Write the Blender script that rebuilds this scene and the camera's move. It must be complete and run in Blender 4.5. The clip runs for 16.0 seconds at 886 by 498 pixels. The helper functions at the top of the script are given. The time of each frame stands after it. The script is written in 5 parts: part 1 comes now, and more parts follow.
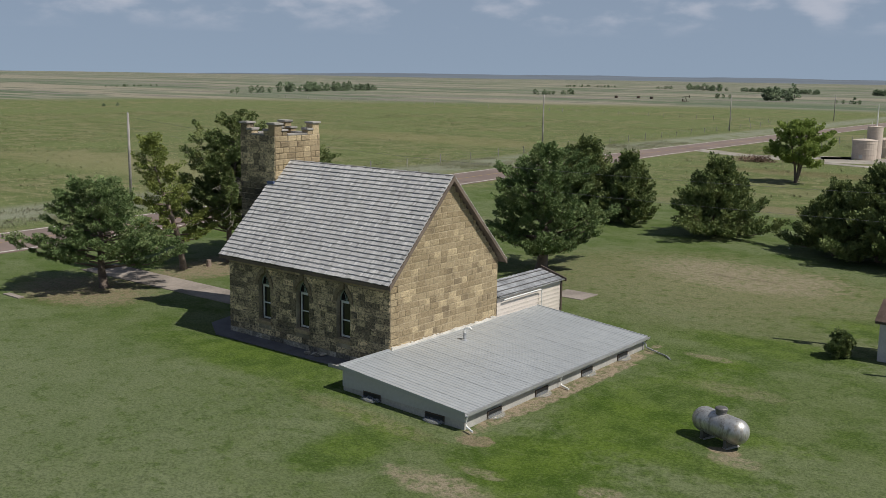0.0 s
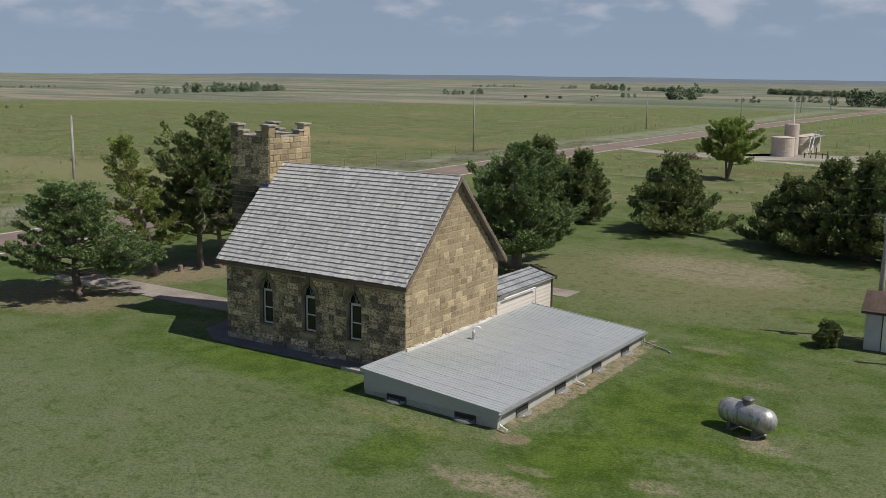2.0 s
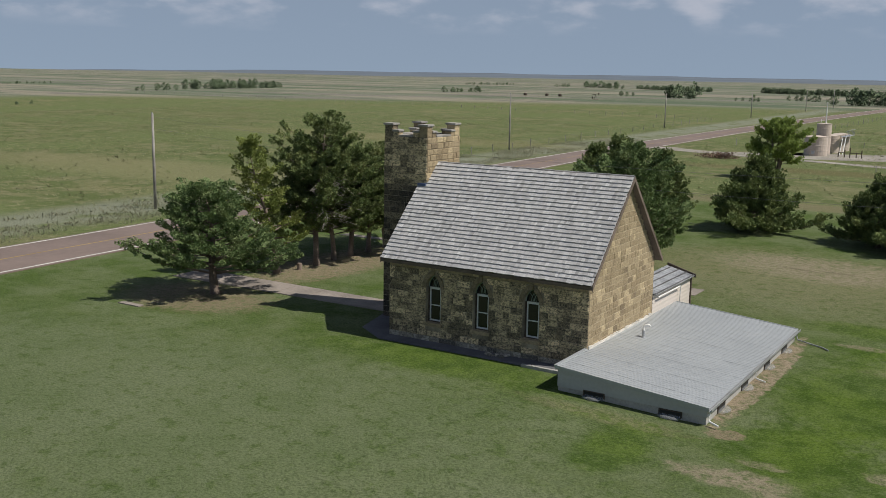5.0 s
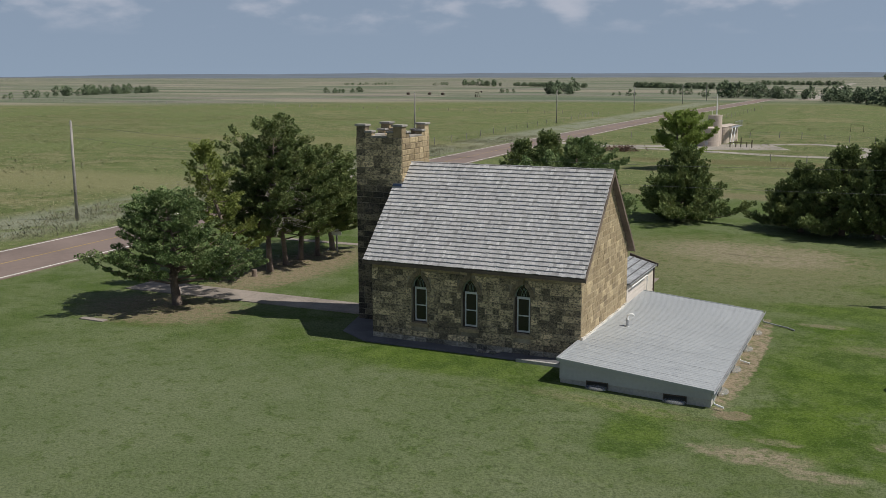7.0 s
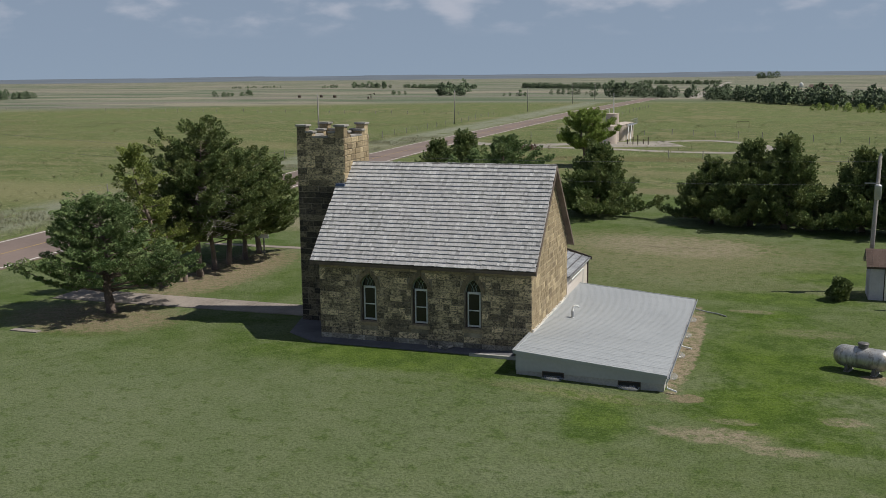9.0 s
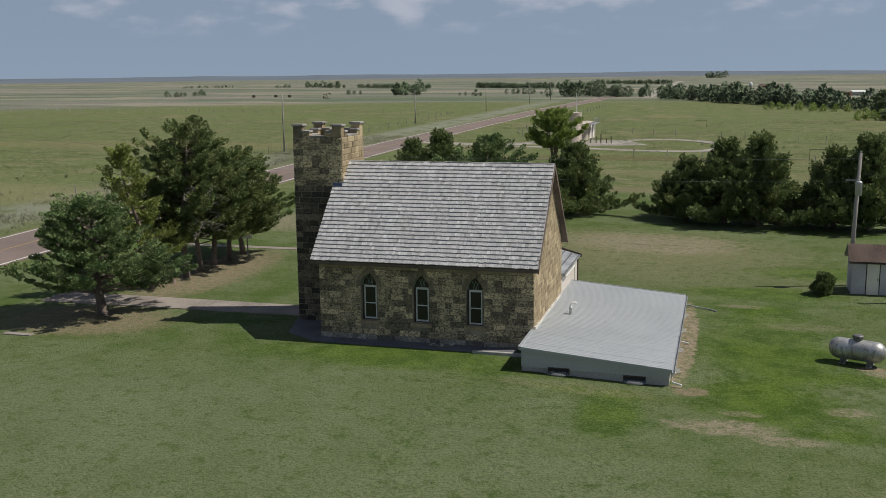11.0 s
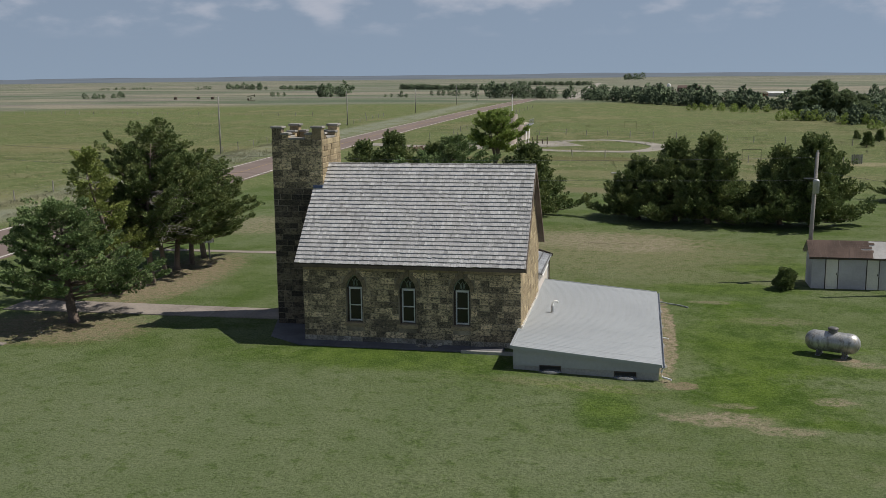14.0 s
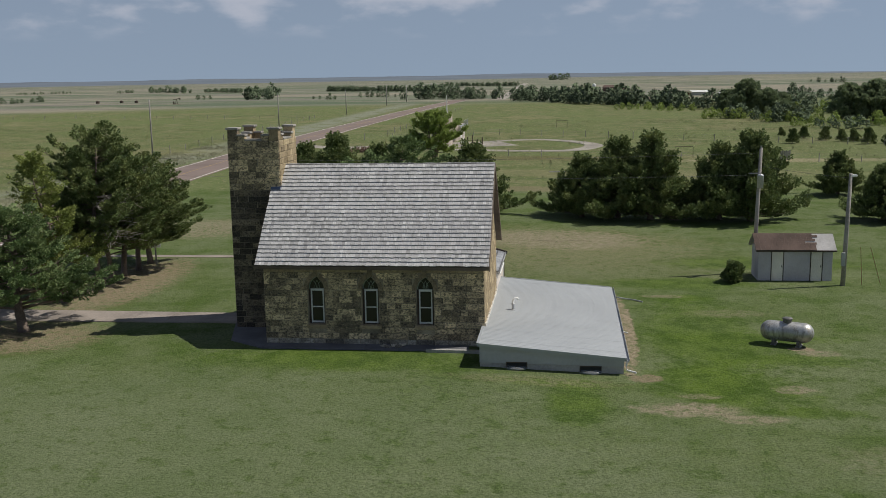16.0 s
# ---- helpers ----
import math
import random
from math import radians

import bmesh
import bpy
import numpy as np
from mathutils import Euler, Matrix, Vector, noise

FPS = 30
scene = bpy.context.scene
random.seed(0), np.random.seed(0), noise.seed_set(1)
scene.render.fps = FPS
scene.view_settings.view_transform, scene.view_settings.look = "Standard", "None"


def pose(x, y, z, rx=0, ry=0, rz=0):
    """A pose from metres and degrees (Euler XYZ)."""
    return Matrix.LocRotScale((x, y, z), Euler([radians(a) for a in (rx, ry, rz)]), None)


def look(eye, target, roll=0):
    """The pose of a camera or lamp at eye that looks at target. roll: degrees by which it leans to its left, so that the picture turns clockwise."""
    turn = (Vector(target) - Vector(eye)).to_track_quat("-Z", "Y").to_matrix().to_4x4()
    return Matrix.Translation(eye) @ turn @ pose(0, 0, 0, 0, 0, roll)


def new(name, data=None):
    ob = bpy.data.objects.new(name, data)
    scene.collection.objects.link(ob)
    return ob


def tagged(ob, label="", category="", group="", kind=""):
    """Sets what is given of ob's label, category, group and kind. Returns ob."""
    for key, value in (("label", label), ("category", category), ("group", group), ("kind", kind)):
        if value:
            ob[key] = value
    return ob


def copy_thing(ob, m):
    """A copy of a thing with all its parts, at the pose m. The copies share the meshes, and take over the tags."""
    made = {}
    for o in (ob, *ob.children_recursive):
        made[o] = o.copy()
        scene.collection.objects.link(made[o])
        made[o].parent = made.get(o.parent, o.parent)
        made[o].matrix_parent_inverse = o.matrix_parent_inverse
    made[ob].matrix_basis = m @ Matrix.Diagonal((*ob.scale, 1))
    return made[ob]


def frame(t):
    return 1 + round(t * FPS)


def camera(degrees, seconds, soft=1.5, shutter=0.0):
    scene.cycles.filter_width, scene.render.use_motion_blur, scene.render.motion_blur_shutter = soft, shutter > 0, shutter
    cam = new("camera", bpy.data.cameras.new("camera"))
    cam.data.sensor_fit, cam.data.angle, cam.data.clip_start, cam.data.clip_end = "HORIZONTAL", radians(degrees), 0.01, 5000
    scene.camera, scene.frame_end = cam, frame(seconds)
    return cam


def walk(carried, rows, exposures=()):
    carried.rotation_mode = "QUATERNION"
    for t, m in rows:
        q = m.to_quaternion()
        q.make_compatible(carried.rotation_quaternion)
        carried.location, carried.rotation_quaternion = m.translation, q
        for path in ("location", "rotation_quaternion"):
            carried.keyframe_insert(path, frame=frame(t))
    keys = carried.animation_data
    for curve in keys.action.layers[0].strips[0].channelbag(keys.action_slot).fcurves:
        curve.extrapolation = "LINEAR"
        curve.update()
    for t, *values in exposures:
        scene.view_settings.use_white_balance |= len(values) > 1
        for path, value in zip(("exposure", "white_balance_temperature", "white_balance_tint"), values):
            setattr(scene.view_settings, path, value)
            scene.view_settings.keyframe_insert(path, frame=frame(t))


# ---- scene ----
cam = camera(48.2, 16.0, soft=0.45)
PATH = [
    (0, (26.802, -30.507, 12.535), (25.583, -28.96, 12.186), 0.9),
    (0.5, (26.012, -31.18, 12.522), (24.834, -29.602, 12.174), 0.8),
    (1, (25.134, -31.814, 12.56), (23.998, -30.205, 12.211), 0.9),
    (1.5, (24.142, -32.475, 12.595), (23.061, -30.829, 12.245), 1.0),
    (2, (23.155, -33.196, 12.492), (22.09, -31.539, 12.146), 0.8),
    (2.5, (22.13, -34.027, 12.497), (21.066, -32.37, 12.151), 0.8),
    (3, (21.043, -34.823, 12.519), (19.988, -33.16, 12.172), 0.9),
    (3.5, (19.94, -35.675, 12.572), (18.892, -34.008, 12.223), 0.9),
    (4, (18.754, -36.494, 12.502), (17.705, -34.827, 12.155), 0.8),
    (4.5, (17.582, -37.342, 12.526), (16.535, -35.674, 12.178), 0.9),
    (4.7, (17.107, -37.697, 12.541), (16.059, -36.029, 12.191), 1.0),
    (7, (12.222, -40.559, 12.481), (11.392, -38.773, 12.132), -0.1),
    (7.5, (11.594, -40.926, 12.45), (10.826, -39.112, 12.101), -0.4),
    (8, (10.968, -41.341, 12.391), (10.246, -39.509, 12.045), -0.4),
    (8.5, (10.368, -41.719, 12.395), (9.691, -39.869, 12.048), -0.5),
    (9, (9.965, -41.928, 12.354), (9.337, -40.061, 12.008), -0.6),
    (11.5, (7.403, -43.052, 12.372), (6.885, -41.151, 12.025), -0.6),
    (12, (6.895, -43.24, 12.346), (6.401, -41.333, 12.001), -0.6),
    (12.5, (6.385, -43.443, 12.355), (5.903, -41.533, 12.01), -0.6),
    (13, (5.949, -43.586, 12.421), (5.49, -41.671, 12.074), -0.6),
    (13.5, (5.552, -43.685, 12.4), (5.128, -41.762, 12.054), -0.6),
    (14, (5.157, -43.757, 12.411), (4.771, -41.826, 12.065), -0.6),
    (14.5, (4.742, -43.835, 12.393), (4.392, -41.897, 12.046), -0.6),
    (15, (4.34, -43.938, 12.396), (4.02, -41.994, 12.05), -0.8),
    (15.5, (4.014, -44.006, 12.389), (3.729, -42.057, 12.042), -0.9),
    (16, (3.655, -44.042, 12.333), (3.41, -42.088, 11.988), -1.0),
]
walk(cam, [(t, look(eye, target, roll)) for t, eye, target, roll in PATH], [(0, 0.0), (6, -0.02), (16, -0.07)])

# ---- light ----
SUN_WAY = Vector((0.695, 0.19, 1.0)).normalized()
world = bpy.data.worlds.new("sky")
scene.world = world
world.use_nodes = True
wn, wl = world.node_tree.nodes, world.node_tree.links
wn.clear()
w_out = wn.new("ShaderNodeOutputWorld")
w_back = wn.new("ShaderNodeBackground")
w_back.inputs["Strength"].default_value = 0.055
sky = wn.new("ShaderNodeTexSky")
sky.sky_type = "NISHITA"
sky.sun_disc = False
sky.sun_elevation = math.asin(SUN_WAY.z)
sky.sun_rotation = math.atan2(SUN_WAY.x, SUN_WAY.y)
sky.altitude = 600
sky.air_density, sky.dust_density, sky.ozone_density = 1.0, 0.3, 1.5
w_co = wn.new("ShaderNodeTexCoord")
w_map = wn.new("ShaderNodeMapping")
w_map.inputs["Scale"].default_value = (12.0, 12.0, 30.0)
w_lift = wn.new("ShaderNodeVectorMath")
w_lift.operation = "ADD"
w_lift.inputs[1].default_value = (0, 0, 0.17)
wl.new(w_co.outputs["Generated"], w_lift.inputs[0])
wl.new(w_lift.outputs["Vector"], sky.inputs["Vector"])
wl.new(w_co.outputs["Generated"], w_map.inputs["Vector"])
w_noise = wn.new("ShaderNodeTexNoise")
w_noise.inputs["Scale"].default_value, w_noise.inputs["Detail"].default_value = 1.0, 6.0
wl.new(w_map.outputs["Vector"], w_noise.inputs["Vector"])
w_ramp = wn.new("ShaderNodeMapRange")
w_ramp.interpolation_type = "SMOOTHSTEP"
w_ramp.inputs["From Min"].default_value, w_ramp.inputs["From Max"].default_value = 0.46, 0.68
wl.new(w_noise.outputs["Fac"], w_ramp.inputs["Value"])
w_sep = wn.new("ShaderNodeSeparateXYZ")
wl.new(w_co.outputs["Generated"], w_sep.inputs["Vector"])
w_low = wn.new("ShaderNodeMapRange")
w_low.inputs["From Min"].default_value, w_low.inputs["From Max"].default_value = 0.036, 0.055
wl.new(w_sep.outputs["Z"], w_low.inputs["Value"])
w_mul = wn.new("ShaderNodeMath")
w_mul.operation = "MULTIPLY"
wl.new(w_ramp.outputs["Result"], w_mul.inputs[0])
wl.new(w_low.outputs["Result"], w_mul.inputs[1])
w_scl = wn.new("ShaderNodeMath")
w_scl.operation = "MULTIPLY"
w_scl.inputs[1].default_value = 0.12
w_veil = wn.new("ShaderNodeMath")
w_veil.operation = "ADD"
w_high = wn.new("ShaderNodeMapRange")
w_high.interpolation_type = "SMOOTHSTEP"
for w_key, w_val in (("From Min", 0.06), ("From Max", 0.3), ("To Min", 0.5), ("To Max", 0.0)):
    w_high.inputs[w_key].default_value = w_val
wl.new(w_sep.outputs["Z"], w_high.inputs["Value"])
wl.new(w_high.outputs["Result"], w_veil.inputs[1])
wl.new(w_scl.outputs[0], w_veil.inputs[0])
wl.new(w_mul.outputs[0], w_scl.inputs[0])
w_mix = wn.new("ShaderNodeMixRGB")
w_mix.inputs["Color2"].default_value = (7.1, 8.5, 10.5, 1)
wl.new(w_veil.outputs[0], w_mix.inputs["Fac"])
wl.new(sky.outputs["Color"], w_mix.inputs["Color1"])
w_puff = wn.new("ShaderNodeMixRGB")
w_puff.inputs["Color2"].default_value = (8.6, 9.0, 10.4, 1)
w_thick = wn.new("ShaderNodeMath")
w_thick.operation = "MULTIPLY"
w_thick.inputs[1].default_value = 0.75
wl.new(w_mul.outputs[0], w_thick.inputs[0])
wl.new(w_thick.outputs[0], w_puff.inputs["Fac"])
wl.new(w_mix.outputs["Color"], w_puff.inputs["Color1"])
wl.new(w_puff.outputs["Color"], w_back.inputs["Color"])
wl.new(w_back.outputs["Background"], w_out.inputs["Surface"])

sun = new("sun", bpy.data.lights.new("sun", "SUN"))
sun.data.energy, sun.data.angle, sun.data.color = 4.3, radians(0.53), (1.0, 0.95, 0.87)
sun.matrix_world = look(SUN_WAY * 200, (0, 0, 0))

# ---- materials ----


class Shader:
    """A node material with a principled surface and short calls for its nodes."""

    def __init__(self, name, color=(0.5, 0.5, 0.5), rough=0.8, metal=0.0):
        self.m = bpy.data.materials.new(name)
        self.m.use_nodes = True
        self.t = self.m.node_tree
        self.b = self.t.nodes["Principled BSDF"]
        self.b.inputs["Base Color"].default_value = (*color, 1)
        self.b.inputs["Roughness"].default_value = rough
        self.b.inputs["Metallic"].default_value = metal
        self.b.inputs["Specular IOR Level"].default_value = 0.3
        self.pos = None

    def n(self, kind):
        return self.t.nodes.new("ShaderNode" + kind)

    def put(self, value, socket):
        if isinstance(value, (int, float)):
            socket.default_value = value
        elif isinstance(value, tuple):
            socket.default_value = (*value, 1) if len(socket.default_value) == 4 and len(value) == 3 else value
        else:
            self.t.links.new(value, socket)

    def place(self):
        if self.pos is None:
            self.pos = self.n("NewGeometry").outputs["Position"]
        return self.pos

    def noise(self, scale, detail=4.0, stretch=None, rough=0.55):
        v = self.place()
        if stretch:
            mp = self.n("Mapping")
            mp.inputs["Scale"].default_value = stretch
            self.put(v, mp.inputs["Vector"])
            v = mp.outputs["Vector"]
        k = self.n("TexNoise")
        k.inputs["Scale"].default_value, k.inputs["Detail"].default_value = scale, detail
        k.inputs["Roughness"].default_value = rough
        self.put(v, k.inputs["Vector"])
        return k.outputs["Fac"]

    def ramp(self, value, lo, hi, a=0.0, b=1.0):
        r = self.n("MapRange")
        r.interpolation_type = "SMOOTHSTEP"
        self.put(value, r.inputs["Value"])
        for key, v in (("From Min", lo), ("From Max", hi), ("To Min", a), ("To Max", b)):
            r.inputs[key].default_value = v
        return r.outputs["Result"]

    def math(self, op, a, b=0.0):
        k = self.n("Math")
        k.operation = op
        self.put(a, k.inputs[0])
        self.put(b, k.inputs[1])
        return k.outputs[0]

    def mix(self, fac, a, b, how="MIX"):
        k = self.n("MixRGB")
        k.blend_type = how
        self.put(fac, k.inputs["Fac"])
        self.put(a, k.inputs["Color1"])
        self.put(b, k.inputs["Color2"])
        return k.outputs["Color"]

    def chance(self):
        """A value per piece: by object and by island."""
        a = self.n("ObjectInfo").outputs["Random"]
        b = self.n("NewGeometry").outputs["Random Per Island"]
        return self.math("FRACT", self.math("ADD", a, b))

    def color(self, c):
        self.put(c, self.b.inputs["Base Color"])
        return self

    def bump(self, value, strength=0.4, distance=0.02):
        k = self.n("Bump")
        k.inputs["Strength"].default_value, k.inputs["Distance"].default_value = strength, distance
        self.put(value, k.inputs["Height"])
        self.put(k.outputs["Normal"], self.b.inputs["Normal"])
        return self

    def xy(self):
        k = self.n("SeparateXYZ")
        self.put(self.place(), k.inputs[0])
        return k.outputs["X"], k.outputs["Y"], k.outputs["Z"]

    def patch(self, cx, cy, rx, ry, wob, soft=0.35):
        """A soft ragged spot on the ground: 1 inside, 0 outside."""
        x, y, _ = self.xy_cache
        dx = self.math("DIVIDE", self.math("SUBTRACT", x, cx), rx)
        dy = self.math("DIVIDE", self.math("SUBTRACT", y, cy), ry)
        d = self.math("ADD", self.math("MULTIPLY", dx, dx), self.math("MULTIPLY", dy, dy))
        d = self.math("ADD", d, wob)
        return self.ramp(d, 1.0 - soft, 1.0 + soft, 1.0, 0.0)


def simple(name, color, rough=0.7, metal=0.0, vary=0.15, scale=6.0, bump=0.0):
    """A plain surface with stains at two scales."""
    s = Shader(name, color, rough, metal)
    big, fine = s.noise(scale * 0.2, 3), s.noise(scale * 4, 5)
    v = s.math("ADD", s.math("MULTIPLY", big, 0.6), s.math("MULTIPLY", fine, 0.4))
    lo, hi = tuple(c * (1 - vary * 1.6) for c in color), tuple(min(1, c * (1 + vary)) for c in color)
    s.color(s.mix(s.ramp(v, 0.3, 0.7), lo, hi))
    s.put(s.ramp(fine, 0.3, 0.7, max(0.02, rough - 0.08), min(1, rough + 0.08)), s.b.inputs["Roughness"])
    if bump:
        s.bump(fine, bump, 0.02)
    return s.m


def stone_material(name, light, mid, dark, dark_share, blotch=0.6):
    s = Shader(name, mid, 0.92)
    c = s.chance()
    col = s.mix(s.ramp(c, 0.0, 1.0), light, mid)
    pick = s.math("FRACT", s.math("MULTIPLY", c, 17.3))
    wash = s.noise(0.55, 4)
    lim = s.math("ADD", pick, s.math("MULTIPLY", s.math("SUBTRACT", wash, 0.5), 2.0))
    col = s.mix(s.ramp(lim, 0.88 - dark_share, 1.2 - dark_share, 0.0, 0.72), col, dark)
    pale = s.math("FRACT", s.math("MULTIPLY", c, 53.7))
    col = s.mix(s.ramp(pale, 0.8, 0.92, 0.0, 0.75), col, tuple(min(1, v * 1.45) for v in light))
    grain = s.noise(24, 6)
    blot = s.noise(10.5, 8, (0.75, 0.75, 1.2), 0.82)
    col = s.mix(s.ramp(blot, 0.47, 0.56, 0, blotch), col, dark)
    col = s.mix(s.ramp(grain, 0.48, 0.7, 0.0, 0.4), col, tuple(min(1, v * 1.3) for v in light))
    s.color(col)
    s.bump(s.math("ADD", s.math("MULTIPLY", grain, 0.5), blot), 0.8, 0.035)
    return s.m


M_STONE = stone_material("sandstone", (0.41, 0.33, 0.205), (0.3, 0.235, 0.14), (0.15, 0.115, 0.075), 0.08, 0.5)
M_STONE_OLD = stone_material("weathered_sandstone", (0.66, 0.535, 0.335), (0.47, 0.38, 0.24), (0.035, 0.034, 0.032), 0.42, 0.85)
M_STONE_DARK = stone_material("dark_sandstone", (0.24, 0.2, 0.135), (0.12, 0.1, 0.078), (0.022, 0.022, 0.022), 0.45, 0.8)
M_STONE_TRIM = stone_material("arch_stone", (0.3, 0.24, 0.155), (0.23, 0.185, 0.12), (0.08, 0.07, 0.056), 0.2)
M_FRIEZE = stone_material("dressed_stone", (0.44, 0.35, 0.22), (0.35, 0.275, 0.17), (0.15, 0.125, 0.09), 0.05)
M_PLINTH = stone_material("plinth_stone", (0.52, 0.48, 0.4), (0.34, 0.31, 0.25), (0.045, 0.043, 0.04), 0.35)
M_MORTAR = simple("mortar", (0.52, 0.44, 0.31), 0.95, vary=0.25, scale=5, bump=0.4)
M_MORTAR_OLD = simple("old_mortar", (0.33, 0.285, 0.21), 0.95, vary=0.45, scale=5, bump=0.4)
M_CAP = simple("cap_stone", (0.36, 0.34, 0.31), 0.9, vary=0.25, scale=5, bump=0.4)
M_CEMENT = simple("white_cement", (0.66, 0.63, 0.57), 0.9, vary=0.2, scale=5)


def shake_material():
    s = Shader("weathered_shakes", (0.36, 0.36, 0.36), 0.65)
    c = s.chance()
    col = s.mix(c, (0.38, 0.375, 0.375), (0.54, 0.53, 0.52))
    odd = s.math("FRACT", s.math("MULTIPLY", c, 23.9))
    col = s.mix(s.ramp(odd, 0.9, 0.96, 0.0, 0.6), col, (0.72, 0.71, 0.69))
    col = s.mix(s.ramp(odd, 0.1, 0.03, 0.0, 0.6), col, (0.2, 0.195, 0.19))
    grain = s.noise(3.0, 5, (16, 1.2, 1.2))
    wash = s.noise(0.35, 4)
    col = s.mix(s.ramp(grain, 0.4, 0.7, 0, 0.5), col, (0.3, 0.295, 0.29))
    col = s.mix(s.ramp(wash, 0.45, 0.68, 0, 0.25), col, (0.62, 0.61, 0.6))
    s.color(col)
    s.bump(grain, 0.5, 0.015)
    return s.m


M_SHAKE = shake_material()
M_RIDGE = simple("dark_ridge_board", (0.17, 0.16, 0.155), 0.85, vary=0.3, scale=5, bump=0.3)
M_ROOF_METAL = simple("galvanised_roof", (0.41, 0.43, 0.44), 0.5, 0.3, vary=0.05, scale=1.2)
M_OLD_TIN = simple("weathered_tin", (0.36, 0.37, 0.38), 0.5, 0.3, vary=0.4, scale=4)
M_SIDING_GREY = simple("grey_metal_siding", (0.42, 0.43, 0.43), 0.55, 0.0, vary=0.08, scale=2)
M_CONCRETE = simple("concrete", (0.42, 0.41, 0.38), 0.9, vary=0.18, scale=3, bump=0.3)
# Walk slabs beside the church: the wall's shade is deepened in their colour.
M_WALK_SHADE = simple("shade_darkened_walk", (0.15, 0.15, 0.16), 0.92, vary=0.2, scale=3, bump=0.3)
M_PATH = simple("path_concrete", (0.27, 0.235, 0.205), 0.92, vary=0.22, scale=2, bump=0.3)
M_WHITE = simple("white_paint", (0.78, 0.78, 0.75), 0.5, vary=0.08, scale=4)
M_FRAME = simple("window_white", (0.66, 0.67, 0.66), 0.5, vary=0.08, scale=6)
M_CREAM = simple("cream_siding", (0.62, 0.56, 0.5), 0.6, vary=0.08, scale=2)
# Near-black colour put in for the unlit rooms behind the windows.
M_DARK = simple("unlit_room_black", (0.02, 0.022, 0.024), 0.5, vary=0.2)
M_BROWN = simple("brown_timber", (0.16, 0.125, 0.10), 0.8, vary=0.25, scale=4, bump=0.3)
M_RUST = simple("brown_shingle", (0.12, 0.085, 0.07), 0.92, vary=0.3, scale=5, bump=0.5)
M_BARE_DECK = simple("bare_roof_deck", (0.42, 0.41, 0.4), 0.9, vary=0.2, scale=4)
M_SHED = simple("shed_paint", (0.56, 0.54, 0.56), 0.75, vary=0.12, scale=3)
M_SHED_DOOR = simple("door_paint", (0.82, 0.78, 0.69), 0.7, vary=0.1, scale=3)
M_TRIM_DARK = simple("dark_trim", (0.09, 0.07, 0.055), 0.8, vary=0.3, scale=4)
M_POLE = simple("weathered_pole", (0.33, 0.31, 0.285), 0.9, vary=0.25, scale=3, bump=0.4)
M_STEEL = simple("grey_steel", (0.45, 0.46, 0.47), 0.5, 0.5, vary=0.15, scale=4)
M_STEEL_DARK = simple("dark_steel", (0.16, 0.155, 0.15), 0.55, 0.4, vary=0.3, scale=6)
M_WIRE = simple("cable", (0.2, 0.2, 0.2), 0.6, 0.3)
M_BLUE = simple("blue_tarp_flashing", (0.08, 0.11, 0.2), 0.6, vary=0.2)
M_TANKS = simple("beige_tank_paint", (0.55, 0.47, 0.4), 0.6, vary=0.1, scale=1)
M_RED_IRON = simple("rusty_iron", (0.2, 0.1, 0.06), 0.85, vary=0.3)
M_CLEAR = Shader("cloudy_plastic", (0.5, 0.52, 0.53), 0.15)
M_CLEAR.b.inputs["Alpha"].default_value = 0.3
M_CLEAR = M_CLEAR.m
M_GLASS = Shader("dark_glass", (0.012, 0.014, 0.016), 0.08)
M_GLASS.b.inputs["Specular IOR Level"].default_value = 0.5
M_GLASS = M_GLASS.m
M_TRACERY = simple("tracery_paint", (0.26, 0.32, 0.27), 0.7, vary=0.2)


def tank_material():
    s = Shader("aluminium_paint", (0.6, 0.6, 0.58), 0.4, 0.65)
    a, b, drip = s.noise(1.6, 4), s.noise(6, 7, (1, 1, 0.35), 0.7), s.noise(4, 5, (2.2, 2.2, 0.25), 0.65)
    col = s.mix(s.ramp(a, 0.35, 0.65), (0.6, 0.6, 0.58), (0.4, 0.395, 0.38))
    col = s.mix(s.ramp(b, 0.48, 0.62, 0, 0.7), col, (0.23, 0.22, 0.2))
    col = s.mix(s.ramp(drip, 0.52, 0.66, 0, 0.6), col, (0.3, 0.27, 0.23))
    s.color(col)
    s.put(s.ramp(b, 0.35, 0.65, 0.32, 0.62), s.b.inputs["Roughness"])
    return s.m


M_TANK = tank_material()


def leaf_material(name, dark, mid, tip, thin=0.12):
    """Foliage: each spray its own tone, drifting over the crown."""
    s = Shader(name, mid, 0.75)
    s.b.inputs["Specular IOR Level"].default_value = 0.15
    c = s.n("NewGeometry").outputs["Random Per Island"]
    col = s.mix(c, dark, mid)
    col = s.mix(s.ramp(s.noise(0.9, 3), 0.45, 0.68, 0.0, 0.75), col, tip)
    fleck = s.math("FRACT", s.math("MULTIPLY", c, 41.7))
    col = s.mix(s.ramp(fleck, 0.92, 0.97, 0.0, 0.4), col, tuple(min(1, v * 1.3) for v in tip))
    s.color(col)
    tr = s.n("BsdfTranslucent")
    s.put(col, tr.inputs["Color"])
    mx = s.n("MixShader")
    mx.inputs["Fac"].default_value = thin
    s.put(s.b.outputs["BSDF"], mx.inputs[1])
    s.put(tr.outputs["BSDF"], mx.inputs[2])
    s.put(mx.outputs["Shader"], s.t.nodes["Material Output"].inputs["Surface"])
    return s.m


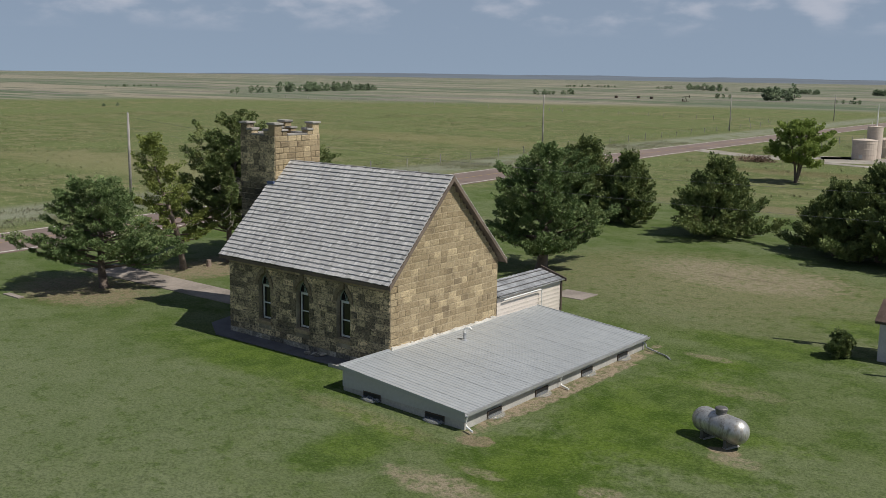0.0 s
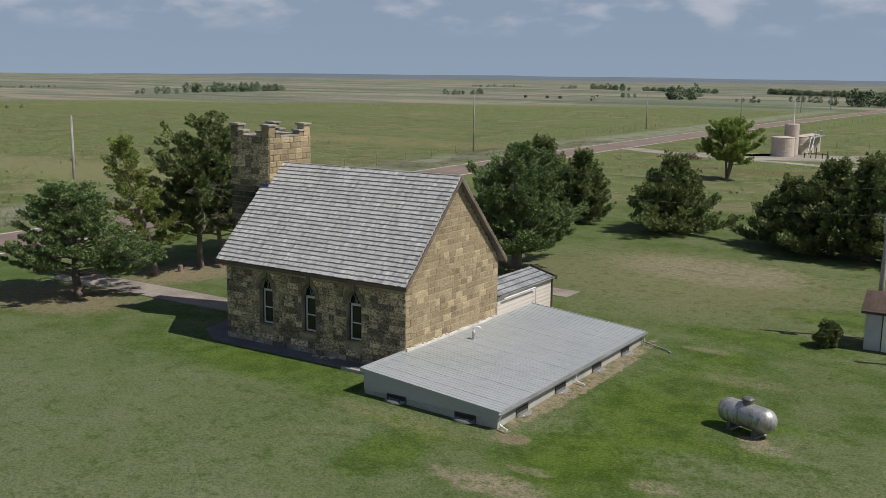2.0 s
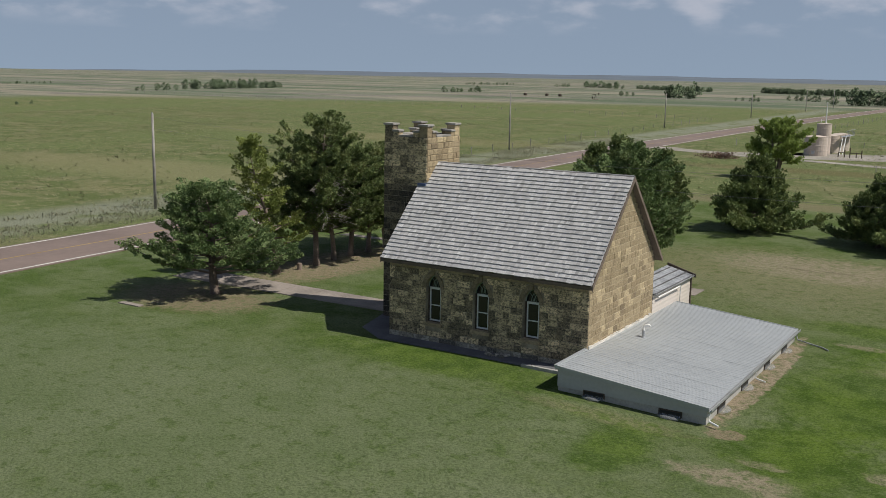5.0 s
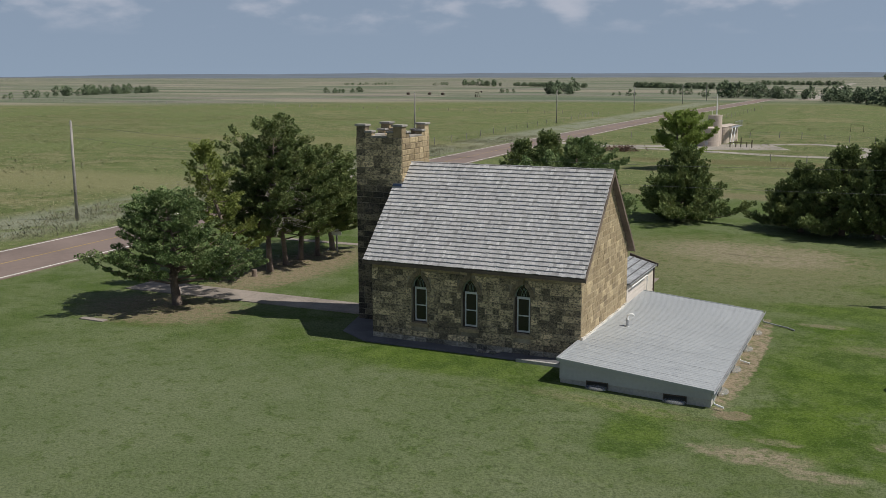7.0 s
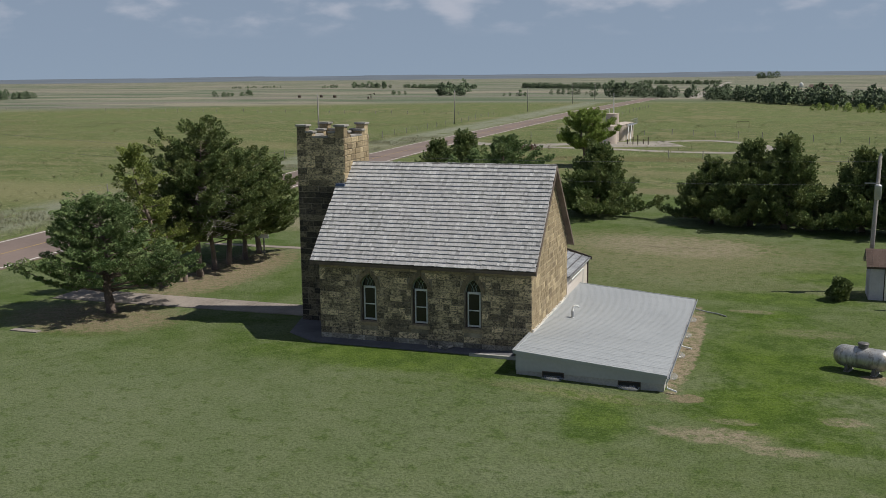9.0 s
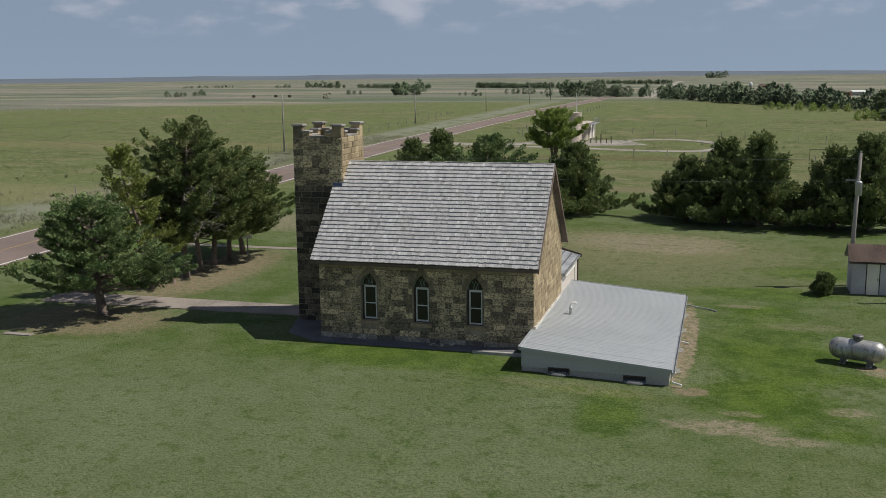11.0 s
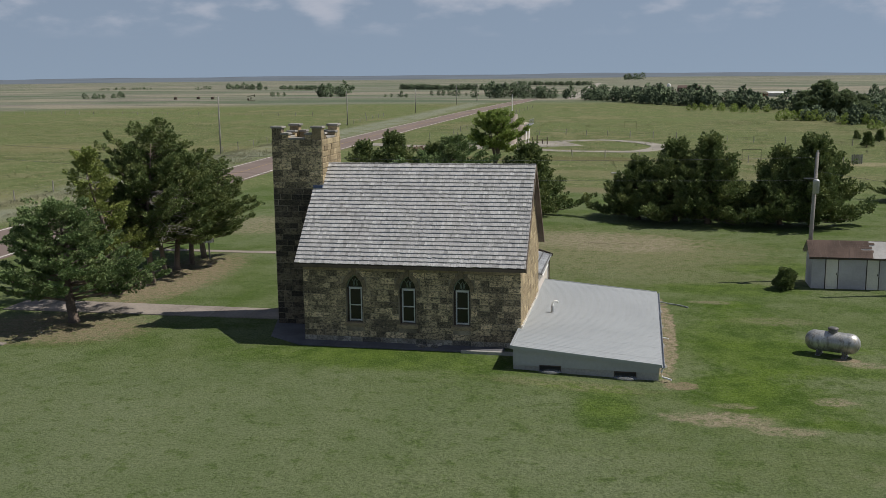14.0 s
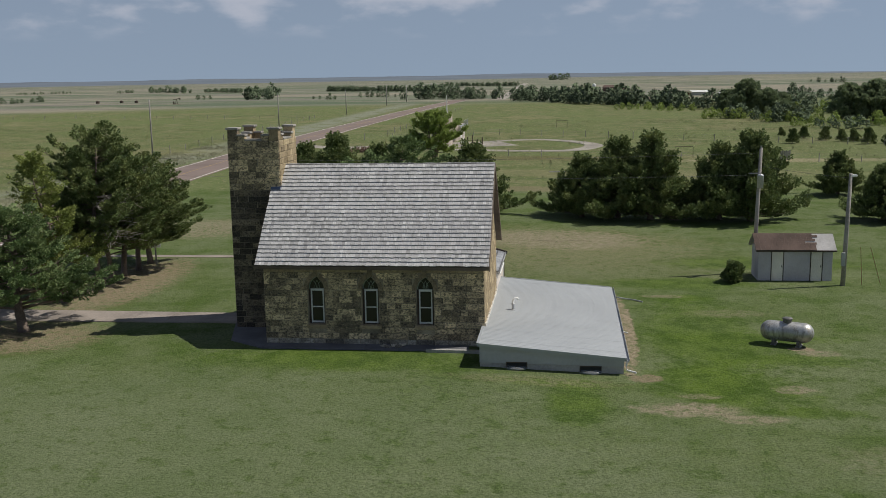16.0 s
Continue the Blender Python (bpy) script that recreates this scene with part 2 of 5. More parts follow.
M_JUNIPER = leaf_material("juniper_leaf", (0.1, 0.16, 0.06), (0.2, 0.27, 0.112), (0.26, 0.315, 0.14), 0.12)
M_JUNIPER_DARK = leaf_material("dark_juniper_leaf", (0.1, 0.145, 0.056), (0.2, 0.25, 0.096), (0.27, 0.3, 0.118), 0.15)
M_JUNIPER_LIME = leaf_material("yellow_green_juniper_leaf", (0.155, 0.2, 0.055), (0.265, 0.31, 0.088), (0.33, 0.35, 0.11), 0.16)
M_ELM = leaf_material("elm_leaf", (0.2, 0.275, 0.07), (0.3, 0.38, 0.11), (0.35, 0.41, 0.135), 0.4)
M_FAR_LEAF = leaf_material("far_leaf", (0.15, 0.205, 0.115), (0.24, 0.295, 0.16), (0.27, 0.31, 0.175), 0.35)
M_WOODS = Shader("far_foliage", (0.13, 0.165, 0.11), 0.9)
M_WOODS.color(M_WOODS.mix(M_WOODS.chance(), (0.085, 0.125, 0.068), (0.15, 0.195, 0.105)))
M_WOODS.lean = M_WOODS.n("VectorMath")
M_WOODS.lean.operation = "ADD"
M_WOODS.lean.inputs[1].default_value = (0.35, 0.05, 0.9)
M_WOODS.put(M_WOODS.n("NewGeometry").outputs["Normal"], M_WOODS.lean.inputs[0])
M_WOODS.unit = M_WOODS.n("VectorMath")
M_WOODS.unit.operation = "NORMALIZE"
M_WOODS.put(M_WOODS.lean.outputs[0], M_WOODS.unit.inputs[0])
M_WOODS.put(M_WOODS.unit.outputs[0], M_WOODS.b.inputs["Normal"])
M_WOODS = M_WOODS.m
M_VERGE = Shader("rank_grass", (0.27, 0.275, 0.19), 0.95)
M_VERGE.up = M_VERGE.n("CombineXYZ")
M_VERGE.up.inputs["Z"].default_value = 1.0
M_VERGE.put(M_VERGE.up.outputs[0], M_VERGE.b.inputs["Normal"])
M_VERGE.color(M_VERGE.mix(M_VERGE.ramp(M_VERGE.noise(0.6, 4), 0.35, 0.65), (0.2, 0.22, 0.12), (0.33, 0.32, 0.23)))
M_VERGE.thin = M_VERGE.n("BsdfTranslucent")
M_VERGE.thin.inputs["Color"].default_value = (0.3, 0.3, 0.2, 1)
M_VERGE.both = M_VERGE.n("MixShader")
M_VERGE.both.inputs["Fac"].default_value = 0.5
M_VERGE.put(M_VERGE.b.outputs["BSDF"], M_VERGE.both.inputs[1])
M_VERGE.put(M_VERGE.thin.outputs["BSDF"], M_VERGE.both.inputs[2])
M_VERGE.put(M_VERGE.both.outputs["Shader"], M_VERGE.t.nodes["Material Output"].inputs["Surface"])
M_VERGE = M_VERGE.m
M_BARK = simple("bark", (0.21, 0.165, 0.135), 0.95, vary=0.35, scale=5, bump=0.6)
M_BARK_GREY = simple("grey_dead_wood", (0.32, 0.29, 0.26), 0.95, vary=0.3, scale=5)


def ground_material():
    s = Shader("prairie_ground", (0.1, 0.12, 0.05), 0.95)
    s.b.inputs["Specular IOR Level"].default_value = 0.1
    s.xy_cache = s.xy()
    x, y, _ = s.xy_cache
    n_big, n_mid, n_fine = s.noise(0.035, 4), s.noise(0.22, 5), s.noise(2.2, 6)
    n_far = s.noise(0.006, 5, (1, 1.6, 1))
    n_blade = s.noise(9, 5, None, 0.7)
    n_tuft = s.noise(3.2, 5, (1, 1, 1), 0.65)
    wob = s.math("MULTIPLY", s.math("SUBTRACT", n_mid, 0.5), 2.2)
    wob2 = s.math("ADD", s.math("MULTIPLY", wob, 0.6), s.math("MULTIPLY", s.math("SUBTRACT", n_fine, 0.5), 3.2))
    n_dry = s.noise(2.6, 6, None, 0.7)
    n_patch = s.noise(0.55, 6, None, 0.62)
    # mown lawn
    lawn = s.mix(s.ramp(n_mid, 0.4, 0.6), (0.08, 0.12, 0.031), (0.124, 0.156, 0.062))
    lawn = s.mix(s.ramp(s.noise(0.09, 5, (1, 1.7, 1), 0.6), 0.46, 0.6, 0, 0.8), lawn, (0.15, 0.178, 0.088))
    lawn = s.mix(s.ramp(n_patch, 0.5, 0.66, 0, 0.6), lawn, (0.142, 0.17, 0.08))
    lawn = s.mix(s.ramp(n_patch, 0.47, 0.34, 0, 0.7), lawn, (0.07, 0.112, 0.02))
    lawn = s.mix(s.math("MULTIPLY", s.patch(-10.0, -14.0, 20.0, 9.0, wob2, 0.9), 0.6), lawn, (0.162, 0.188, 0.106))
    lawn = s.mix(s.math("MULTIPLY", s.patch(2.0, 28.0, 11.0, 8.0, wob2, 0.9), 0.8), lawn, (0.2, 0.19, 0.105))
    lawn = s.mix(s.math("MULTIPLY", s.patch(6.0, 20.0, 14.0, 5.0, wob2, 0.9), 0.5), lawn, (0.18, 0.18, 0.1))
    n_weed = s.noise(1.2, 6, None, 0.75)
    lawn = s.mix(s.ramp(n_weed, 0.53, 0.62, 0, 0.6), lawn, (0.06, 0.1, 0.018))
    # lush strips beside the low roof
    for cx, cy, rx, ry in ((10.2, 3.5, 2.6, 7.0), (11.0, -4.6, 2.6, 2.6), (4.2, -7.0, 1.2, 2.4), (3.0, -4.4, 4.0, 0.6), (12.9, -7.3, 1.9, 0.6), (9.4, -3.8, 2.4, 2.2), (13.5, -0.6, 3.5, 1.0),
                           (10.0, 11.5, 1.6, 0.9), (-5.0, -2.4, 8.0, 1.7), (12.5, 3.0, 4.0, 1.0), (16.0, 22.0, 6.0, 2.4), (10.5, 15.5, 5.0, 1.6)):
        lawn = s.mix(s.math("MULTIPLY", s.patch(cx, cy, rx, ry, wob2, 0.75), 0.78), lawn, s.mix(s.ramp(n_patch, 0.38, 0.62), (0.05, 0.092, 0.01), (0.096, 0.15, 0.02)))
    # worn, dry turf
    for cx, cy, rx, ry, k in ((8.4, -7.2, 1.8, 0.75, 1.0), (10.6, -8.2, 1.3, 0.5, 0.8), (12.9, -4.5, 0.85, 0.5, 0.9), (9.0, -5.6, 0.8, 0.3, 0.6), (9.2, 12.0, 1.2, 0.4, 0.6), (2.5, -4.3, 3.4, 0.6, 0.4),
                              (15.0, 0.6, 0.9, 0.5, 0.8), (-27.5, 35.0, 6.0, 5.0, 0.8),
                              (3.0, 31.0, 6.0, 4.0, 0.9), (12.0, 8.0, 2.0, 0.8, 0.4), (18.0, -12.0, 5.0, 1.4, 0.35), (-10.0, 68.0, 22.0, 4.0, 0.5)):
        lawn = s.mix(s.math("MULTIPLY", s.math("MULTIPLY", s.patch(cx, cy, rx, ry, wob2, 0.8), k), s.ramp(n_dry, 0.36, 0.56, 0.15, 1.0)), lawn, (0.29, 0.245, 0.175))
    # bare earth under the eaves and brown needle litter under the junipers
    for cx, cy, rx, ry, k, c in ((6.45, 4.2, 0.62, 7.6, 0.95, (0.33, 0.26, 0.19)), (7.0, -3.4, 0.7, 0.5, 0.8, (0.27, 0.205, 0.145)), (14.4, 1.3, 0.6, 0.35, 0.9, (0.3, 0.235, 0.165)),
                                 (-23.6, 0.4, 4.4, 3.0, 0.8, (0.27, 0.205, 0.145)), (-23.4, 13.0, 2.9, 8.0, 0.85, (0.285, 0.215, 0.155))):
        lawn = s.mix(s.math("MULTIPLY", s.patch(cx, cy, rx, ry, s.math("MULTIPLY", wob2, 0.7), 0.3 if rx < 1 else 0.7), s.math("MULTIPLY", s.ramp(n_dry, 0.36, 0.54, 0.3, 1.0), k)), lawn, c)
    # pasture beyond the mown ground
    n_clump = s.noise(0.95, 6, None, 0.68)
    past = s.mix(s.ramp(n_mid, 0.42, 0.6), (0.115, 0.142, 0.052), (0.2, 0.195, 0.1))
    past = s.mix(s.ramp(n_big, 0.42, 0.62), past, (0.145, 0.175, 0.068))
    past = s.mix(s.ramp(n_big, 0.42, 0.3, 0, 0.6), past, (0.25, 0.225, 0.12))
    past = s.mix(s.ramp(n_clump, 0.52, 0.6, 0, 0.7), past, (0.105, 0.13, 0.05))
    past = s.mix(s.ramp(n_clump, 0.45, 0.37, 0, 0.6), past, (0.29, 0.27, 0.16))
    past = s.mix(s.ramp(n_fine, 0.55, 0.7, 0, 0.5), past, (0.10, 0.12, 0.06))
    edge = s.math("ADD", s.math("MULTIPLY", s.math("SUBTRACT", n_mid, 0.5), 3.0), s.math("MULTIPLY", n_fine, 1.5))
    west = s.ramp(s.math("ADD", x, edge), -38.0, -36.5, 1.0, 0.0)
    north = s.ramp(s.math("ADD", y, s.math("MULTIPLY", edge, 3.0)), 62.0, 70.0)
    col = s.mix(s.math("MAXIMUM", west, north), lawn, past)
    # greyish rank grass along the verge of the road
    verge = s.ramp(s.math("ABSOLUTE", s.math("ADD", s.math("ADD", x, s.math("MULTIPLY", y, 0.03)), 54.0)), 2.0, 7.0, 0.95, 0.0)
    col = s.mix(s.math("MULTIPLY", verge, s.ramp(n_mid, 0.3, 0.5)), col, (0.24, 0.25, 0.185))
    # dry and burnt streaks in the pasture and lawn
    for cx, cy, rx, ry, k, c in ((-4.0, 64.0, 16.0, 2.6, 0.6, (0.23, 0.185, 0.12)), (12.0, 82.0, 24.0, 5.0, 0.5, (0.22, 0.2, 0.11)), (34.0, 99.0, 14.0, 2.6, 0.8, (0.33, 0.28, 0.18)),
                                 (-80.0, 48.0, 32.0, 9.0, 0.6, (0.26, 0.235, 0.13)), (-95.0, 120.0, 45.0, 9.0, 0.5, (0.24, 0.215, 0.11)), (-6.0, 104.0, 26.0, 4.0, 0.6, (0.15, 0.115, 0.06)),
                                 (2.2, 30.2, 1.1, 0.35, 0.35, (0.07, 0.05, 0.035)), (4.6, 30.8, 1.0, 0.3, 0.3, (0.07, 0.05, 0.035))):
        col = s.mix(s.math("MULTIPLY", s.patch(cx, cy, rx, ry, wob2, 0.8), k), col, c)
    # fields far away, their colours greyed in place of distance haze
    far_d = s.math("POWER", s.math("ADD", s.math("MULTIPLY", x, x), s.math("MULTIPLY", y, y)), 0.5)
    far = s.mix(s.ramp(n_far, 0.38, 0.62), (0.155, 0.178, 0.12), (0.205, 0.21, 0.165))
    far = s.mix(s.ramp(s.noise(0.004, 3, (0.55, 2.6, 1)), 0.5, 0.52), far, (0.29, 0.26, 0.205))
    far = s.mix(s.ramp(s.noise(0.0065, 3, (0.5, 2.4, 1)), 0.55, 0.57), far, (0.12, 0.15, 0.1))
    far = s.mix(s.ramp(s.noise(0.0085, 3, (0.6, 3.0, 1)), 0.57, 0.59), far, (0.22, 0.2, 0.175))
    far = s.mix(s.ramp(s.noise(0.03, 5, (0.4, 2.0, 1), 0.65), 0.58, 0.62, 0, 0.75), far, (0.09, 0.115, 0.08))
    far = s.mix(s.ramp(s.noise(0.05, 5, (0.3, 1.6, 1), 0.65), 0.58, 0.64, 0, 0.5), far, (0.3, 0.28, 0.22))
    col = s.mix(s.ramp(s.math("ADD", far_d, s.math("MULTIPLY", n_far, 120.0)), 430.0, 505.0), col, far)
    col = s.mix(s.ramp(n_tuft, 0.48, 0.62, 0.0, 0.3), col, s.mix(0.55, col, (0.045, 0.075, 0.02)))
    col = s.mix(s.ramp(n_tuft, 0.46, 0.34, 0.0, 0.3), col, s.mix(0.5, col, (0.19, 0.21, 0.11)))
    col = s.mix(s.ramp(n_blade, 0.47, 0.6, 0.0, 0.6), col, s.mix(0.62, col, (0.02, 0.035, 0.008)))
    col = s.mix(s.ramp(n_blade, 0.46, 0.36, 0.0, 0.5), col, s.mix(0.5, col, (0.2, 0.25, 0.09)))
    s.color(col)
    s.bump(s.math("ADD", n_blade, n_tuft), 1.0, 0.07)
    up = s.n("CombineXYZ")
    up.inputs["Z"].default_value = 1.0
    for k in s.t.nodes:
        if k.type == "BUMP":
            s.put(up.outputs[0], k.inputs["Normal"])
    return s.m


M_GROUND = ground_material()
# Blue-grey base colour stands in for aerial haze on the added skyline hills.
M_HAZE_HILLS = simple("haze_blue_hills", (0.125, 0.15, 0.18), 1.0, vary=0.12, scale=0.02)
M_ROAD = simple("red_brown_asphalt", (0.20, 0.155, 0.135), 0.92, vary=0.15, scale=0.6)
M_LINE = simple("road_paint", (0.62, 0.6, 0.55), 0.8, vary=0.15, scale=2)
M_LINE_YELLOW = simple("yellow_road_paint", (0.34, 0.24, 0.1), 0.8, vary=0.2, scale=2)
M_GRAVEL = simple("pale_gravel", (0.31, 0.285, 0.245), 0.95, vary=0.25, scale=0.8, bump=0.4)

# ---- building blocks ----


def mesh_of(bm, name, material):
    me = bpy.data.meshes.new(name)
    bm.normal_update()
    bm.to_mesh(me)
    bm.free()
    me.materials.append(material)
    return me


def part(name, bm, material, parent=None, label="", smooth=False):
    """One mesh object from a bmesh, under its thing or part."""
    ob = new(name, mesh_of(bm, name, material))
    if smooth:
        ob.data.shade_smooth()
    ob.parent = parent
    return tagged(ob, label)


def thing(name, label, category, x=0.0, y=0.0, z=0.0, rz=0.0, group="", kind=""):
    ob = tagged(new(name), label, category, group, kind)
    ob.matrix_basis = pose(x, y, z, 0, 0, rz)
    return ob


def box(bm, x0, x1, y0, y1, z0, z1, m=None):
    v = [bm.verts.new((x, y, z)) for z in (z0, z1) for y in (y0, y1) for x in (x0, x1)]
    if m:
        for k in v:
            k.co = m @ k.co
    for q in ((0, 2, 3, 1), (4, 5, 7, 6), (0, 1, 5, 4), (1, 3, 7, 5), (3, 2, 6, 7), (2, 0, 4, 6)):
        bm.faces.new([v[i] for i in q])
    return v


def boxes(*rows):
    bm = bmesh.new()
    for r in rows:
        box(bm, *r)
    return bm


def soft_box(x0, x1, y0, y1, z0, z1, r=0.02):
    bm = boxes((x0, x1, y0, y1, z0, z1))
    bmesh.ops.bevel(bm, geom=bm.edges[:], offset=r, segments=2, affect="EDGES")
    return bm


def tube(bm, points, radii, sides=8, cap=True):
    """A tapered tube along points."""
    rings = []
    for i, p in enumerate(points):
        p = Vector(p)
        a = Vector(points[max(0, i - 1)])
        b = Vector(points[min(len(points) - 1, i + 1)])
        d = (b - a).normalized()
        u = d.orthogonal().normalized() if abs(d.z) > 0.999 else d.cross(Vector((0, 0, 1))).normalized()
        w = d.cross(u)
        r = radii[i] if isinstance(radii, (list, tuple)) else radii
        rings.append([bm.verts.new(p + r * (math.cos(k * math.tau / sides) * u + math.sin(k * math.tau / sides) * w)) for k in range(sides)])
    for a, b in zip(rings, rings[1:]):
        for k in range(sides):
            bm.faces.new((a[k], a[(k + 1) % sides], b[(k + 1) % sides], b[k]))
    if cap:
        bm.faces.new(rings[0][::-1])
        bm.faces.new(rings[-1])
    return bm


def prism(outline, y0, y1):
    """A flat outline of (x, z) points pushed from y0 to y1."""
    bm = bmesh.new()
    a = [bm.verts.new((x, y0, z)) for x, z in outline]
    b = [bm.verts.new((x, y1, z)) for x, z in outline]
    bm.faces.new(a)
    bm.faces.new(b[::-1])
    for i in range(len(a)):
        j = (i + 1) % len(a)
        bm.faces.new((a[j], a[i], b[i], b[j]))
    bmesh.ops.recalc_face_normals(bm, faces=bm.faces[:])
    return bm


def lathe(profile, sides=24):
    """A body turned about z from (radius, height) points."""
    bm = bmesh.new()
    rings = [[bm.verts.new((r * math.cos(k * math.tau / sides), r * math.sin(k * math.tau / sides), z)) for k in range(sides)] for r, z in profile]
    for a, b in zip(rings, rings[1:]):
        for k in range(sides):
            bm.faces.new((a[k], a[(k + 1) % sides], b[(k + 1) % sides], b[k]))
    bm.faces.new(rings[0][::-1])
    bm.faces.new(rings[-1])
    return bm


# ---- ground, road, paths ----
ROAD_MID = [(-34.0, -150), (-38.2, -60), (-41.6, 4), (-43.4, 30), (-47.0, 85), (-49.0, 125), (-50.4, 190), (-51.0, 290), (-50.0, 370), (-48.5, 460)]


def spline_x(rows, y):
    for (x0, y0), (x1, y1) in zip(rows, rows[1:]):
        if y <= y1:
            return x0 + (x1 - x0) * (y - y0) / (y1 - y0)
    return rows[-1][0]


def smooth(k):
    k = min(1.0, max(0.0, k))
    return k * k * (3 - 2 * k)


def rise(x, y):
    """Gentle swells of the prairie, flat near the church."""
    d = math.hypot(x, y)
    k = min(1.0, max(0.0, (d - 420) / 900))
    far = min(1.0, max(0.0, (d - 2200) / 2400))
    n = noise.noise(Vector((x * 0.0016, y * 0.0016, 3.0)))
    fall = -0.24 * smooth((x + 1.5) / 8.0) - 0.09 * smooth((x + 4) / 4.0) * smooth(-y / 4.0)
    return fall * (1 - smooth((d - 80) / 60)) + k * n * 2.0 + far * (-5 + 4 * noise.noise(Vector((x * 0.0007, y * 0.0007, 8.0))))


def ground():
    radii = [0] + list(range(2, 62, 2)) + [70, 85, 110, 160, 230, 320, 420, 520, 640, 780, 940, 1120, 1320, 1560, 1850, 2200, 2600, 3000, 3400, 3800, 4200, 4600, 4960]
    sides = 160
    bm = bmesh.new()
    rings = []
    for r in radii[1:]:
        rings.append([bm.verts.new((r * math.cos(k * math.tau / sides), r * math.sin(k * math.tau / sides),
                                    rise(r * math.cos(k * math.tau / sides), r * math.sin(k * math.tau / sides)))) for k in range(sides)])
    mid = bm.verts.new((0, 0, 0))
    for k in range(sides):
        bm.faces.new((mid, rings[0][k], rings[0][(k + 1) % sides]))
        for a, b in zip(rings, rings[1:]):
            bm.faces.new((a[k], b[k], b[(k + 1) % sides], a[(k + 1) % sides]))
    bmesh.ops.recalc_face_normals(bm, faces=bm.faces[:])
    ob = part("ground", bm, M_GROUND, None, "mown lawn running into open green prairie pasture, far fields haze-greyed", smooth=True)
    return tagged(ob, category="ground", kind="structure")


ground()


def far_hills():
    """Low added hills on the skyline, all round, with distance haze put into their colour."""
    sides = 720
    bm = bmesh.new()
    rings = []
    for r, base, swell in ((3600, -14, 0.0), (4300, -5.0, 0.55), (4700, -1.0, 0.85), (4890, 0.0, 1.0)):
        ring = []
        for k in range(sides):
            a = k * math.tau / sides
            x, y = math.sin(a), math.cos(a)
            heading = math.degrees(a) if a < math.pi else math.degrees(a) - 360
            level = -6 + 19 * smooth((heading + 58) / 22) * (1 - smooth((heading - 2) / 18))
            z = base + swell * (level + 3.5 * noise.noise(Vector((x * 9, y * 9, 2.0))) + 1.5 * noise.noise(Vector((x * 40, y * 40, 5.0))))
            ring.append(bm.verts.new((x * r, y * r, z)))
        rings.append(ring)
    for a, b in zip(rings, rings[1:]):
        for k in range(sides):
            bm.faces.new((a[k], a[(k + 1) % sides], b[(k + 1) % sides], b[k]))
    bmesh.ops.recalc_face_normals(bm, faces=bm.faces[:])
    tagged(part("backdrop", bm, M_HAZE_HILLS, None, "low added hills, coloured haze blue-grey, along the far horizon"), category="hills", kind="structure")


far_hills()


def strip(rows, half, z, thick, offset=0.0):
    """A band along the road's line."""
    bm = bmesh.new()
    rings = []
    for x, y in rows:
        rings.append([bm.verts.new((x + offset + sx * half, y, zz)) for sx, zz in ((-1, z - thick), (-1, z), (1, z), (1, z - thick))])
    for a, b in zip(rings, rings[1:]):
        for i in range(3):
            bm.faces.new((a[i], b[i], b[i + 1], a[i + 1]))
    bmesh.ops.recalc_face_normals(bm, faces=bm.faces[:])
    return bm


dense = [(spline_x(ROAD_MID, y), y) for y in range(-150, 461, 10)]
road = tagged(part("road", strip(dense, 3.9, 0.06, 0.12), M_ROAD, None, "reddish brown two-lane asphalt road between grass verges"), category="road", kind="structure")
for off, wide, m, nm in ((-3.55, 0.09, M_LINE, "edge_line"), (3.55, 0.09, M_LINE, "edge_line"), (0.0, 0.07, M_LINE_YELLOW, "centre_line")):
    part(nm, strip(dense, wide, 0.066, 0.01, off), m, road, "worn road paint line")

pavement = tagged(new("pavement"), "weathered concrete walk round the church and to the trees", "pavement", kind="structure")
slabs = []
for i in range(6):
    slabs.append(("slab", -10.3 + 1.6 * i, -10.3 + 1.6 * i + 1.59, -0.95, -0.02))
for i in range(8):
    slabs.append(("slab", -28.9 + 2.0 * i, -28.9 + 2.0 * i + 1.98, 3.4 + 0.03 * i, 5.9 - 0.02 * i))
for nm, x0, x1, y0, y1 in slabs:
    part(nm, soft_box(x0, x1, y0, y1, -0.15, 0.035 + 0.008 * random.random(), 0.012), M_WALK_SHADE if y0 < 0 else M_PATH, pavement)
bm = prism([(-10.31, -0.95), (-10.31, -0.01), (-10.4, 2.8), (-12.8, 2.8), (-12.85, 5.7), (-13.1, 5.7), (-13.1, 3.7), (-12.2, 0.3)], -0.04, 0.15)
for v in bm.verts:
    v.co = (v.co.x, v.co.z, -v.co.y)
bmesh.ops.recalc_face_normals(bm, faces=bm.faces[:])
part("slab", bm, M_WALK_SHADE, pavement)
for k in range(7):
    bm = prism([(math.cos(a + k) * random.uniform(0.1, 0.24), math.sin(a + k) * random.uniform(0.1, 0.2)) for a in (0, 1.2, 2.3, 3.6, 5.0)], 0, 0.05)
    bm.transform(pose(-4.75 + 0.16 * k, -0.25 - 0.12 * (k % 3), 0.06 + 0.012 * k, -84 + 8 * (k % 2), 5 * (k % 3), 0))
    tagged(part("broken_slab", bm, M_PLINTH, None, "broken pale stone slab lying beside the wall"), category="rubble", group="broken slabs")
part("slab", soft_box(-30.5, -19.0, 22.0, 22.8, -0.1, 0.02, 0.01), M_PATH, pavement, "narrow worn concrete walk")
part("slab", soft_box(-3.0, -0.9, 17.4, 19.3, -0.1, 0.03, 0.01), M_PATH, pavement, "pale concrete pad beside the side entry")
